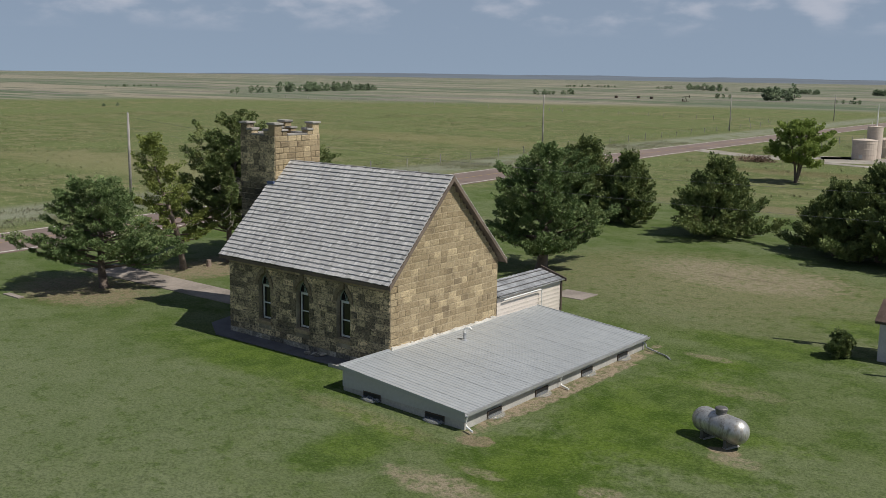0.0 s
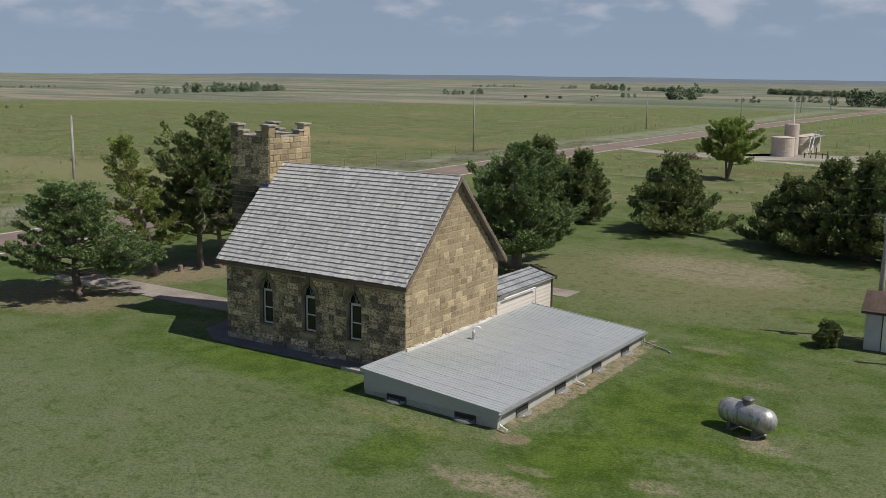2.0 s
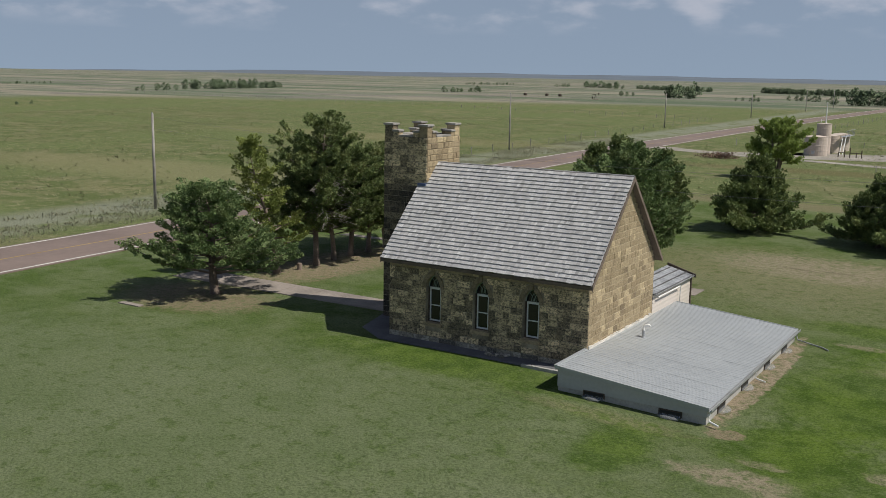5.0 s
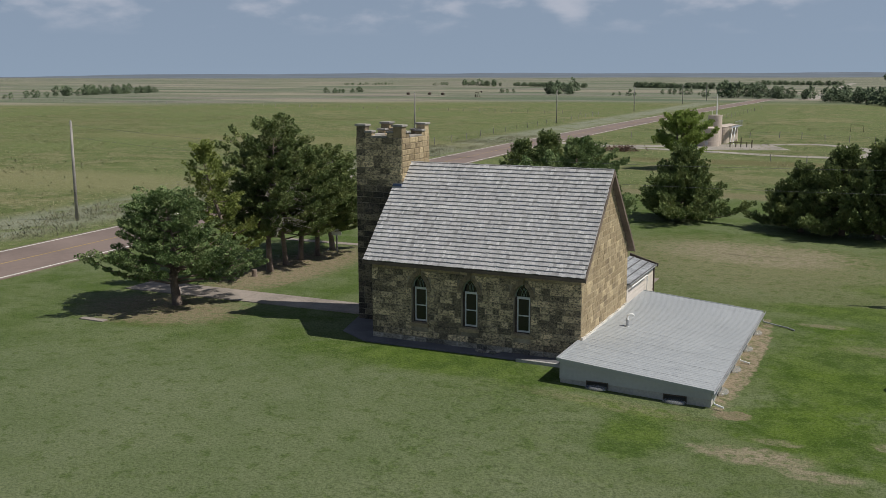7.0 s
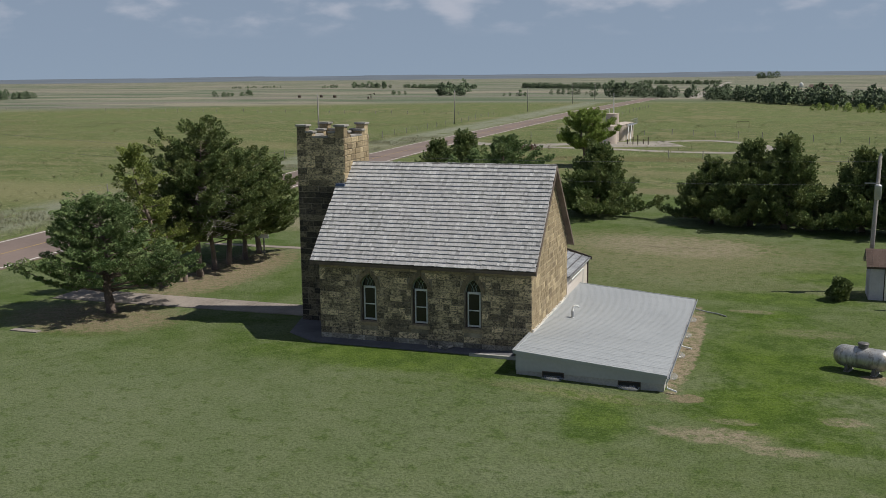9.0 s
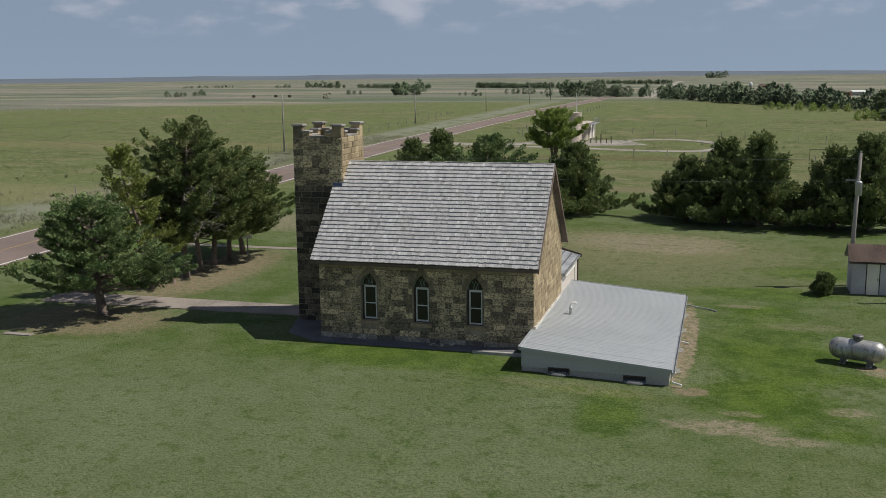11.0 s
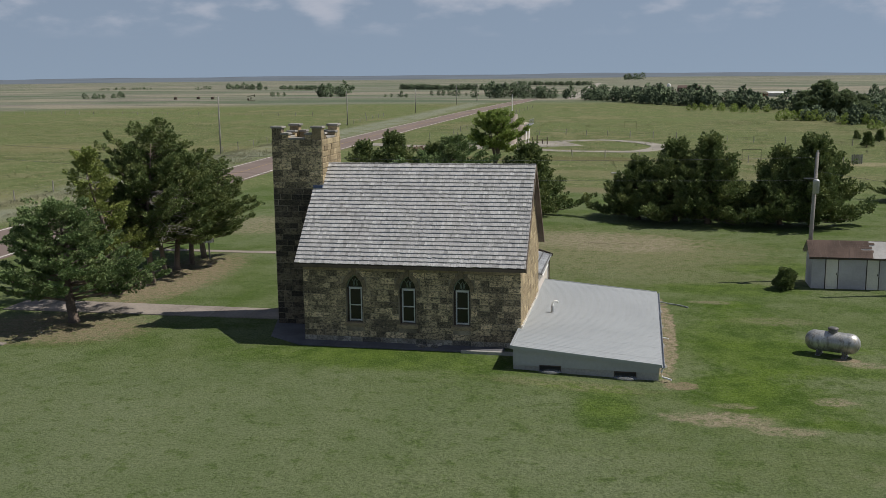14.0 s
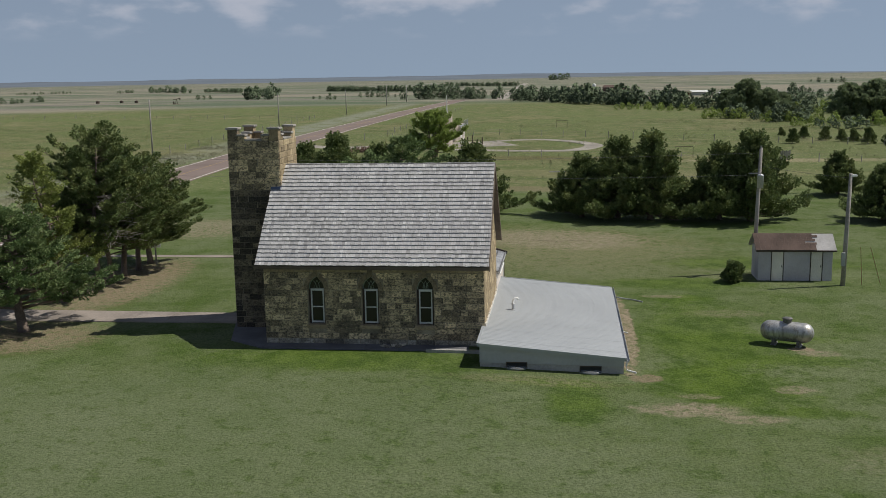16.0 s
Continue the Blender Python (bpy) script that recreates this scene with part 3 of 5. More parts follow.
part("kerb_board", soft_box(-2.6, -0.15, -1.12, -0.96, -0.1, 0.12, 0.01), M_CONCRETE, pavement, "low pale concrete edging")

# ---- church ----
church = thing("church", "small sandstone church with battlemented tower and weathered shake roof", "church")
LEN, WID, EAVE = 10.35, 7.75, 3.94
MIDY = WID / 2
RIDGE = 8.08
TX0, TX1, TY0, TY1, TTOP = -12.75, -10.18, 2.86, 5.95, 9.35
WINS = (-7.86, -5.30, -2.74)
W_HALF, W_Z0, W_SPRING, W_TOP = 0.40, 0.93, 2.6, 3.22


def arch_points(cx, half, spring, top, n=7):
    """Half outline of a pointed arch, from the left spring to the tip and down to the right."""
    rise_ = top - spring
    rad = (half * half + rise_ * rise_) / (2 * half)
    full = math.asin(min(1.0, rise_ / rad))
    left = []
    for i in range(n + 1):
        a = full * i / n
        left.append((cx - half + rad - rad * math.cos(a), spring + rad * math.sin(a)))
    left[-1] = (cx, top)
    right = [(2 * cx - x, z) for x, z in left[::-1][1:]]
    return left, right


def wall_south():
    bm = bmesh.new()
    edges = [-LEN]
    for c in WINS:
        edges += [c - W_HALF, c + W_HALF]
    edges.append(0.0)
    for i in range(0, len(edges), 2):
        box(bm, edges[i], edges[i + 1], 0.0, 0.5, -0.3, EAVE)
    for c in WINS:
        box(bm, c - W_HALF, c + W_HALF, 0.0, 0.5, -0.3, W_Z0)
        left, right = arch_points(c, W_HALF, W_SPRING, W_TOP)
        for half, out in ((left, -1), (right, 1)):
            ring = half if out < 0 else half[::-1]
            outline = ring + [(c, EAVE), (c + out * W_HALF, EAVE)]
            pb = prism(outline, 0.0, 0.5)
            tmp = bpy.data.meshes.new("t")
            pb.to_mesh(tmp)
            pb.free()
            bm.from_mesh(tmp)
            bpy.data.meshes.remove(tmp)
    return part("wall_south", bm, M_MORTAR_OLD, church, "shaded stone wall with three lancet windows")


def stone_mesh(seed, material):
    """A rough block, one unit wide and high, proud by one unit towards -y."""
    r = random.Random(seed)
    bm = bmesh.new()
    back = [bm.verts.new((x, 0.3, z)) for x, z in ((-0.5, -0.5), (0.5, -0.5), (0.5, 0.5), (-0.5, 0.5))]
    rim = [bm.verts.new((x * (1 - 0.03 * r.random()), -0.45 - 0.2 * r.random(), z * (1 - 0.04 * r.random()))) for x, z in ((-0.495, -0.49), (0.495, -0.49), (0.495, 0.49), (-0.495, 0.49))]
    top = [bm.verts.new((x + r.uniform(-0.05, 0.05), -0.8 - 0.4 * r.random(), z + r.uniform(-0.06, 0.06))) for x, z in ((-0.4, -0.36), (0.4, -0.36), (0.4, 0.36), (-0.4, 0.36))]
    for a, b in ((back, rim), (rim, top)):
        for i in range(4):
            j = (i + 1) % 4
            bm.faces.new((a[i], a[j], b[j], b[i]))
    c = bm.verts.new((r.uniform(-0.15, 0.15), -0.9 - 0.5 * r.random(), r.uniform(-0.15, 0.15)))
    for i in range(4):
        bm.faces.new((top[i], top[(i + 1) % 4], c))
    bmesh.ops.recalc_face_normals(bm, faces=bm.faces[:])
    return mesh_of(bm, "stone", material)


STONES = {m.name: [stone_mesh(k, m) for k in range(6)] for m in (M_STONE, M_STONE_OLD, M_STONE_DARK, M_FRIEZE, M_PLINTH)}


def lay_stone(parent, material, origin, along, u, z, w, h, proud):
    """One block on a wall: origin and unit direction of the wall, u along it."""
    ob = new("stone", random.choice(STONES[material.name]))
    ax = Vector(along)
    out = Vector((ax.y, -ax.x, 0.0))
    m = Matrix(((ax.x * w, -out.x * proud, 0, 0), (ax.y * w, -out.y * proud, 0, 0), (0, 0, h, 0), (0, 0, 0, 1)))
    m.translation = Vector(origin) + ax * (u + w / 2) + Vector((0, 0, z + h / 2))
    ob.parent = parent
    ob.matrix_basis = m
    return ob


def courses(parent, material, origin, along, spans, z0, z1, course, width, top_material=None, gaps=(), proud=(0.015, 0.04)):
    """Lay rows of blocks from z0 to z1. spans(z) gives the stretch of wall at that height; gaps are (u0, u1, z0, z1) holes."""
    rows = max(1, round((z1 - z0) / course))
    h = (z1 - z0) / rows
    for r in range(rows):
        za = z0 + r * h
        a, b = spans(za + h * 0.5)
        if b - a < 0.15:
            continue
        cuts = [(a, b)]
        for g0, g1, gz0, gz1 in gaps:
            if za + h * 0.75 > gz0 and za + h * 0.25 < gz1:
                cuts = [c for p, q in cuts for c in ((p, min(q, g0)), (max(p, g1), q)) if c[1] - c[0] > 0.06]
        m = top_material if top_material and r == rows - 1 else material
        for p, q in cuts:
            u = p
            while u < q - 0.01:
                w = random.uniform(*width) * (1.5 if m is not material else 1.0)
                if r % 2 and u == p:
                    w *= 0.6
                if q - (u + w) < width[0] * 0.6:
                    w = q - u
                lay_stone(parent, m, origin, along, u + 0.008, za + 0.007, max(0.03, w - 0.016), h - 0.014, random.uniform(*proud))
                u += w


south = wall_south()


def turned(outline, x0, x1):
    """A flat outline of (y, z) points pushed from x0 to x1."""
    bm = prism(outline, x0, x1)
    for v in bm.verts:
        v.co = (v.co.y, v.co.x, v.co.z)
    bmesh.ops.recalc_face_normals(bm, faces=bm.faces[:])
    return bm


gable = [(0.01, -0.3), (WID, -0.3), (WID, EAVE - 0.1), (MIDY, RIDGE - 0.2), (0.01, EAVE - 0.1)]
east = part("wall_east", turned(gable, -0.45, 0.0), M_MORTAR, church, "sunlit golden sandstone gable wall")
west = part("wall_west", turned(gable, -LEN + 0.01, -LEN + 0.4), M_MORTAR_OLD, church)
part("wall_north", boxes((-LEN + 0.41, -0.46, WID - 0.45, WID, -0.3, EAVE)), M_MORTAR, church)


def gable_span(z):
    k = max(0.0, (z - EAVE + 0.1) / (RIDGE - EAVE))
    return MIDY * k, WID - MIDY * k


# roof: two slabs, shakes in courses, ridge cap, barge boards
EAVE_Y, EAVE_Z, RIDGE_Y, RIDGE_Z, RX0, RX1 = -0.36, 3.79, MIDY + 0.02, 8.08, -10.64, 0.25
roof = part("roof", turned([(EAVE_Y + 0.04, EAVE_Z - 0.13), (RIDGE_Y, RIDGE_Z - 0.13), (2 * RIDGE_Y - EAVE_Y - 0.04, EAVE_Z - 0.13),
                            (2 * RIDGE_Y - EAVE_Y - 0.04, EAVE_Z - 0.02), (RIDGE_Y, RIDGE_Z - 0.02), (EAVE_Y + 0.04, EAVE_Z - 0.02)], RX0 + 0.02, RX1 - 0.02),
            M_BROWN, church, "weathered grey wooden shake roof")
SLOPE = math.hypot(RIDGE_Y - EAVE_Y, RIDGE_Z - EAVE_Z)
UP = Vector((0, RIDGE_Y - EAVE_Y, RIDGE_Z - EAVE_Z)) / SLOPE
NORMAL = Vector((0, -UP.z, UP.y))
ROWS = 26


def shingle_frame(x, u, w, long, thick, side):
    up, nn = Vector(UP), Vector(NORMAL)
    base = Vector((0, EAVE_Y, EAVE_Z))
    if side < 0:
        up.y, nn.y, base.y = -up.y, -nn.y, 2 * RIDGE_Y - EAVE_Y
    tip = (up - nn * 0.17).normalized()
    nn2 = (nn + up * 0.17).normalized()
    o = base + up * u + nn * 0.066 + Vector((x, 0, 0))
    return Matrix(((w, tip.x * long, nn2.x * thick, o.x), (0, tip.y * long, nn2.y * thick, o.y), (0, tip.z * long, nn2.z * thick, o.z), (0, 0, 0, 1)))


def shingle_mesh(k):
    r = random.Random(k)
    bm = boxes((0, 1, 0, 1, -0.5, 0.5))
    for v in bm.verts:
        if v.co.y < 0.5:
            v.co.y += r.uniform(-0.06, 0.06)
            v.co.z += r.uniform(-0.15, 0.15)
    return mesh_of(bm, "shingle", M_SHAKE)


SHINGLES = [shingle_mesh(k) for k in range(8)]
step = SLOPE / ROWS
count = 0
rest = bmesh.new()
for side in (1, -1):
    for r in range(ROWS):
        x = RX0 + random.uniform(-0.1, 0.0)
        u = r * step
        while x < RX1:
            w = random.uniform(0.07, 0.19) if side > 0 else 1.4
            xa, xb = max(x, RX0), min(x + w, RX1)
            x += w
            if xb - xa < 0.03 or (xb < TX1 and EAVE_Y + u * UP.y > TY0 + 0.1):
                continue
            m = shingle_frame(xa + 0.003, u + random.uniform(-0.012, 0.012), xb - xa - 0.009, step * 1.28, random.uniform(0.026, 0.036), side)
            if side > 0 and count < 300:
                ob = new("shingle", random.choice(SHINGLES))
                ob.parent, ob.matrix_basis = roof, m
                count += 1
            else:
                box(rest, 0, 1, 0, 1, -0.5, 0.5, m)
tagged(part("shingles", rest, M_SHAKE, roof, "courses of split grey shakes"), kind="stuff")
cap_bm = bmesh.new()
x = TX1 - 0.02
while x < RX1:
    w = random.uniform(0.28, 0.4)
    for sgn in (1, -1):
        m = pose(0, RIDGE_Y, RIDGE_Z + 0.045 + random.uniform(0, 0.012), -45 * sgn, 0, 0)
        box(cap_bm, x, min(x + w, RX1 + 0.02) - 0.006, 0.0 if sgn > 0 else -0.15, 0.15 if sgn > 0 else 0.0, -0.012, 0.012, m)
    x += w
part("ridge_cap", cap_bm, M_RIDGE, roof, "dark weathered ridge boards")
for xb in (RX0, RX1):
    for sgn, nm in ((1, "barge_board"), (-1, "barge_board")):
        ye = EAVE_Y if sgn > 0 else 2 * RIDGE_Y - EAVE_Y
        x0, x1 = (xb - 0.035, xb + 0.005) if xb < 0 else (xb - 0.005, xb + 0.035)
        part(nm, turned([(ye, EAVE_Z - 0.2), (RIDGE_Y, RIDGE_Z - 0.2), (RIDGE_Y, RIDGE_Z + 0.01), (ye, EAVE_Z + 0.01)], x0, x1), M_BROWN, roof, "brown weathered barge board")
part("fascia", boxes((RX0 + 0.01, RX1 - 0.01, EAVE_Y + 0.0, EAVE_Y + 0.035, EAVE_Z - 0.16, EAVE_Z - 0.02)), M_BROWN, roof)
part("fascia", boxes((RX0 + 0.01, RX1 - 0.01, 2 * RIDGE_Y - EAVE_Y - 0.035, 2 * RIDGE_Y - EAVE_Y, EAVE_Z - 0.16, EAVE_Z - 0.02)), M_BROWN, roof)
part("flashing", boxes((-10.62, TX1 + 0.03, TY0 - 0.16, TY0 - 0.06, 6.98, 7.12)), M_BLUE, roof, "blue flashing strip where roof meets tower")


# lancet windows
def window(c):
    w = tagged(new("window"), "white double-hung sash window under a pointed arch light")
    w.parent = church
    y = 0.2
    bm = boxes((c - 0.31, c - 0.25, y, y + 0.08, W_Z0 + 0.04, W_SPRING + 0.02), (c + 0.25, c + 0.31, y, y + 0.08, W_Z0 + 0.04, W_SPRING + 0.02),
               (c - 0.25, c + 0.25, y, y + 0.08, W_Z0 + 0.07, W_Z0 + 0.14), (c - 0.25, c + 0.25, y, y + 0.08, W_SPRING - 0.08, W_SPRING + 0.02),
               (c - 0.25, c + 0.25, y + 0.01, y + 0.07, 1.73, 1.78))
    part("frame", bm, M_FRAME, w, "white painted sash frame")
    part("lining", boxes((c - 0.398, c - 0.312, y + 0.0, y + 0.1, W_Z0, W_SPRING), (c + 0.312, c + 0.398, y + 0.0, y + 0.1, W_Z0, W_SPRING),
                         (c - 0.31, c + 0.31, y, y + 0.1, W_Z0 - 0.0, W_Z0 + 0.065)), M_TRIM_DARK, w, "dark window lining")
    part("pane", boxes((c - 0.26, c + 0.26, y + 0.04, y + 0.05, W_Z0 + 0.12, 1.735)), M_GLASS, w)
    part("pane", boxes((c - 0.26, c + 0.26, y + 0.04, y + 0.05, 1.775, W_SPRING - 0.07)), M_GLASS, w)
    left, right = arch_points(c, W_HALF - 0.02, W_SPRING + 0.02, W_TOP - 0.02)
    part("arch_pane", prism(left + right, y + 0.05, y + 0.06), M_GLASS, w)
    bm = bmesh.new()
    tube(bm, [(x, y + 0.02, z) for x, z in left + right], 0.03, 6)
    for sgn in (-1, 1):
        tube(bm, [(c + sgn * 0.02, y + 0.03, W_SPRING + 0.02), (c + sgn * 0.06, y + 0.03, W_SPRING + 0.25), (c + sgn * 0.2, y + 0.03, W_SPRING + 0.42)], 0.014, 5)
    tube(bm, [(c - 0.12, y + 0.03, W_SPRING + 0.02), (c - 0.1, y + 0.03, W_SPRING + 0.2), (c, y + 0.03, W_SPRING + 0.42)], 0.012, 5)
    tube(bm, [(c + 0.12, y + 0.03, W_SPRING + 0.02), (c + 0.1, y + 0.03, W_SPRING + 0.2), (c, y + 0.03, W_SPRING + 0.42)], 0.012, 5)
    part("tracery", bm, M_TRACERY, w, "pale green arch tracery")
    # Black sheet added behind the panes in place of the dark room.
    part("dark_backing", boxes((c - W_HALF, c + W_HALF, y + 0.25, y + 0.27, W_Z0, W_TOP)), M_DARK, w, "black backing sheet standing in for the unlit interior")
    part("sill", soft_box(c - 0.5, c + 0.5, -0.09, 0.22, W_Z0 - 0.16, W_Z0 + 0.02, 0.015), M_FRIEZE, w, "dressed stone sill")
    part("keystone", prism([(c - 0.07, W_TOP + 0.01), (c + 0.07, W_TOP + 0.01), (c + 0.11, W_TOP + 0.36), (c - 0.11, W_TOP + 0.36)], -0.075, 0.1), M_STONE_TRIM, w)
    # voussoirs round the arch
    inner, inner_r = arch_points(c, W_HALF, W_SPRING, W_TOP, 5)
    outer, outer_r = arch_points(c, W_HALF + 0.2, W_SPRING, W_TOP + 0.26, 5)
    for ins, outs in ((inner, outer), (inner_r[::1], outer_r[::1])):
        if ins is inner_r:
            ins, outs = [inner[-1]] + inner_r, [outer[-1]] + outer_r
        for k in range(len(ins) - 1):
            cx = sum(p[0] for p in (ins[k], ins[k + 1], outs[k], outs[k + 1])) / 4
            cz = sum(p[1] for p in (ins[k], ins[k + 1], outs[k], outs[k + 1])) / 4
            q = [(cx + (px - cx) * 0.95, cz + (pz - cz) * 0.95) for px, pz in (ins[k], ins[k + 1], outs[k + 1], outs[k])]
            part("arch_stone", prism(q, -0.06, 0.1), M_STONE_TRIM, w)


for c in WINS:
    window(c)

# tower
tower = part("tower", boxes((TX0, TX1, TY0, TY0 + 0.4, -0.3, TTOP), (TX0, TX1, TY1 - 0.4, TY1, -0.3, TTOP),
                            (TX0, TX0 + 0.4, TY0 + 0.4, TY1 - 0.4, -0.3, TTOP), (TX1 - 0.4, TX1, TY0 + 0.4, TY1 - 0.4, -0.3, TTOP),
                            (TX0 + 0.4, TX1 - 0.4, TY0 + 0.4, TY1 - 0.4, 8.5, 8.62)), M_MORTAR_OLD, church, "square stone bell tower with stepped battlements")
TW, TD = TX1 - TX0, TY1 - TY0


def merlon(x0, x1, y0, y1, z1, tall):
    """One block of the parapet with its cap stone."""
    part("merlon", soft_box(x0 + 0.01, x1 - 0.01, y0 + 0.01, y1 - 0.01, TTOP, z1 - 0.1, 0.02), M_STONE_OLD if y0 < TY0 + 0.1 and x1 < TX1 - 0.1 else M_STONE, tower)
    o = 0.06 if tall else 0.04
    part("cap_stone", soft_box(x0 - o, x1 + o, y0 - o, y1 + o, z1 - 0.1, z1, 0.02), M_CAP, tower, "grey cap stone")


C, S, T = 0.5, 0.36, 0.42
for xa in (TX0, TX1 - C):
    for ya in (TY0, TY1 - C):
        merlon(xa, xa + C, ya, ya + C, 10.0, True)
for ya in (TY0, TY1 - T):
    merlon(TX0 + C, TX0 + C + S, ya, ya + T, 9.68, False)
    merlon(TX1 - C - S, TX1 - C, ya, ya + T, 9.68, False)
    part("cap_stone", soft_box(TX0 + C + S, TX1 - C - S, ya - 0.03, ya + T, TTOP, TTOP + 0.09, 0.015), M_CAP, tower)
for xa in (TX0, TX1 - T):
    merlon(xa, xa + T, TY0 + C, TY0 + C + S, 9.68, False)
    merlon(xa, xa + T, TY1 - C - S, TY1 - C, 9.68, False)
    part("cap_stone", soft_box(xa - 0.02, xa + T + 0.02, TY0 + C + S, TY1 - C - S, TTOP, TTOP + 0.09, 0.015), M_CAP, tower)

# ---- low metal-roofed basement cover ----
annex = thing("basement_annex", "low grey metal-roofed basement entry building against the gable", "annex")
AX0, AX1, AY0, AY1, AZ0, AZ1 = -0.1, 6.26, -2.96, 11.36, 0.95, 0.39


def annex_z(x):
    return AZ0 + (AZ1 - AZ0) * (x - AX0) / (AX1 - AX0)


for ya, yb in ((AY0 + 0.08, AY0 + 0.2), (AY1 - 0.2, AY1 - 0.08)):
    part("siding", prism([(AX0 + 0.1, 0.1), (AX1 - 0.1, 0.02), (AX1 - 0.1, annex_z(AX1 - 0.1) - 0.05), (AX0 + 0.1, annex_z(AX0 + 0.1) - 0.05)], ya, yb), M_SIDING_GREY, annex, "smooth grey metal siding")
    part("foundation", boxes((AX0 + 0.12, AX1 - 0.12, ya + 0.03, yb + 0.03, -0.6, 0.12)), M_CONCRETE, annex, "grey concrete footing")
part("foundation", boxes((AX1 - 0.24, AX1 - 0.12, AY0 + 0.24, AY1 - 0.24, -0.6, 0.36)), M_CONCRETE, annex, "pale concrete footing")
part("siding", boxes((AX0 + 0.1, AX0 + 0.2, AY0 + 0.21, -0.03, -0.3, 0.86)), M_SIDING_GREY, annex)
PANELS = 16
pw = (AY1 - AY0) / PANELS


def panel_mesh():
    """One ribbed roofing sheet, rib tops 25 mm proud."""
    prof = []
    for k in range(4):
        a = k * pw / 4
        prof += [(a, 0.0), (a + 0.02, 0.017), (a + 0.05, 0.017), (a + 0.07, 0.0)]
    prof.append((pw - 0.012, 0.0))
    bm = bmesh.new()
    L = AX1 - AX0
    rows = []
    for x, z in ((0, AZ0), (L, AZ1)):
        rows.append([bm.verts.new((x, y, z + dz)) for y, dz in prof])
        rows.append([bm.verts.new((x, y, z + dz - 0.03)) for y, dz in prof])
    t0, b0, t1, b1 = rows
    for i in range(len(prof) - 1):
        bm.faces.new((t0[i], t1[i], t1[i + 1], t0[i + 1]))
        bm.faces.new((b0[i], b0[i + 1], b1[i + 1], b1[i]))
        bm.faces.new((t0[i], t0[i + 1], b0[i + 1], b0[i]))
        bm.faces.new((t1[i + 1], t1[i], b1[i], b1[i + 1]))
    bmesh.ops.recalc_face_normals(bm, faces=bm.faces[:])
    return mesh_of(bm, "roof_panel", M_ROOF_METAL)


pm = panel_mesh()
for k in range(PANELS):
    ob = new("roof_panel", pm)
    ob.parent = annex
    ob.matrix_basis = pose(AX0, AY0 + k * pw, 0.0015 * (k % 2))
part("edge_flashing", boxes((AX0 - 0.03, AX0 + 0.09, AY0 - 0.02, AY1 + 0.02, AZ0 - 0.02, AZ0 + 0.045)), M_ROOF_METAL, annex, "pale metal edge flashing")
for ya in (AY0, AY1):
    part("edge_flashing", prism([(AX0, annex_z(AX0) - 0.11), (AX1, annex_z(AX1) - 0.11), (AX1, annex_z(AX1) + 0.035), (AX0, annex_z(AX0) + 0.035)], ya - 0.03, ya + 0.02), M_ROOF_METAL, annex, "pale metal edge flashing")
part("gutter", boxes((AX1 + 0.0, AX1 + 0.11, AY0 - 0.05, AY1 + 0.05, AZ1 - 0.1, AZ1 - 0.085), (AX1 + 0.1, AX1 + 0.115, AY0 - 0.05, AY1 + 0.05, AZ1 - 0.085, AZ1 + 0.01),
                      (AX1 - 0.005, AX1 + 0.008, AY0 - 0.05, AY1 + 0.05, AZ1 - 0.085, AZ1 - 0.02)), M_STEEL, annex, "grey metal eaves gutter")
for y, dx, dy in ((AY0 + 0.05, 0.4, -0.15), (3.6, 0.45, -0.1)):
    bm = bmesh.new()
    tube(bm, [(AX1 + 0.06, y, AZ1 - 0.09), (AX1 - 0.02, y, 0.1), (AX1 + 0.02, y, -0.12), (AX1 + dx, y + dy, -0.18)], 0.04, 8)
    part("downspout", bm, M_WHITE, annex, "white downspout")
bm = bmesh.new()
tube(bm, [(AX1 + 0.06, AY1 - 0.15, AZ1 - 0.09), (AX1 - 0.02, AY1 - 0.15, 0.1), (AX1 + 0.05, AY1 - 0.15, -0.1), (AX1 + 0.7, AY1 - 0.35, -0.17), (AX1 + 1.3, AY1 - 0.6, -0.19), (AX1 + 1.65, AY1 - 0.95, -0.2)], 0.036, 8)
part("downspout", bm, M_STEEL, annex, "white downspout with a long ground extension")


def well(x, y, rz):
    """A basement window under a clear bubble cover."""
    w = tagged(new("basement_window"), "small dark basement window under a clear plastic well cover")
    w.matrix_basis = pose(x, y, rise(x, y) + 0.02, 0, 0, rz)
    w.parent = annex
    part("pane", boxes((-0.42, 0.42, -0.035, -0.01, -0.05, 0.24)), M_DARK, w)
    part("frame", boxes((-0.46, 0.46, -0.045, -0.0, 0.24, 0.28), (-0.46, -0.42, -0.045, 0.0, 0.0, 0.24), (0.42, 0.46, -0.045, 0.0, 0.0, 0.24)), M_TRIM_DARK, w)
    bm = bmesh.new()
    rings = []
    for k, (s_, z) in enumerate(((1.0, 0.02), (0.96, 0.07), (0.8, 0.11), (0.45, 0.13))):
        rings.append([bm.verts.new((0.5 * s_ * math.cos(a * math.pi / 12), -0.05 - 0.34 * s_ * math.sin(a * math.pi / 12), z)) for a in range(13)])
    for a, b in zip(rings, rings[1:]):
        for k in range(12):
            bm.faces.new((a[k], a[k + 1], b[k + 1], b[k]))
    bm.faces.new(rings[-1])
    part("well_cover", bm, M_CLEAR, w, "clear plastic bubble cover", smooth=True)


for x in (1.6, 4.75):
    well(x, AY0 + 0.11, 0)
for y in (-1.0, 2.3, 5.9, 9.1):
    well(AX1 - 0.12, y, 90)

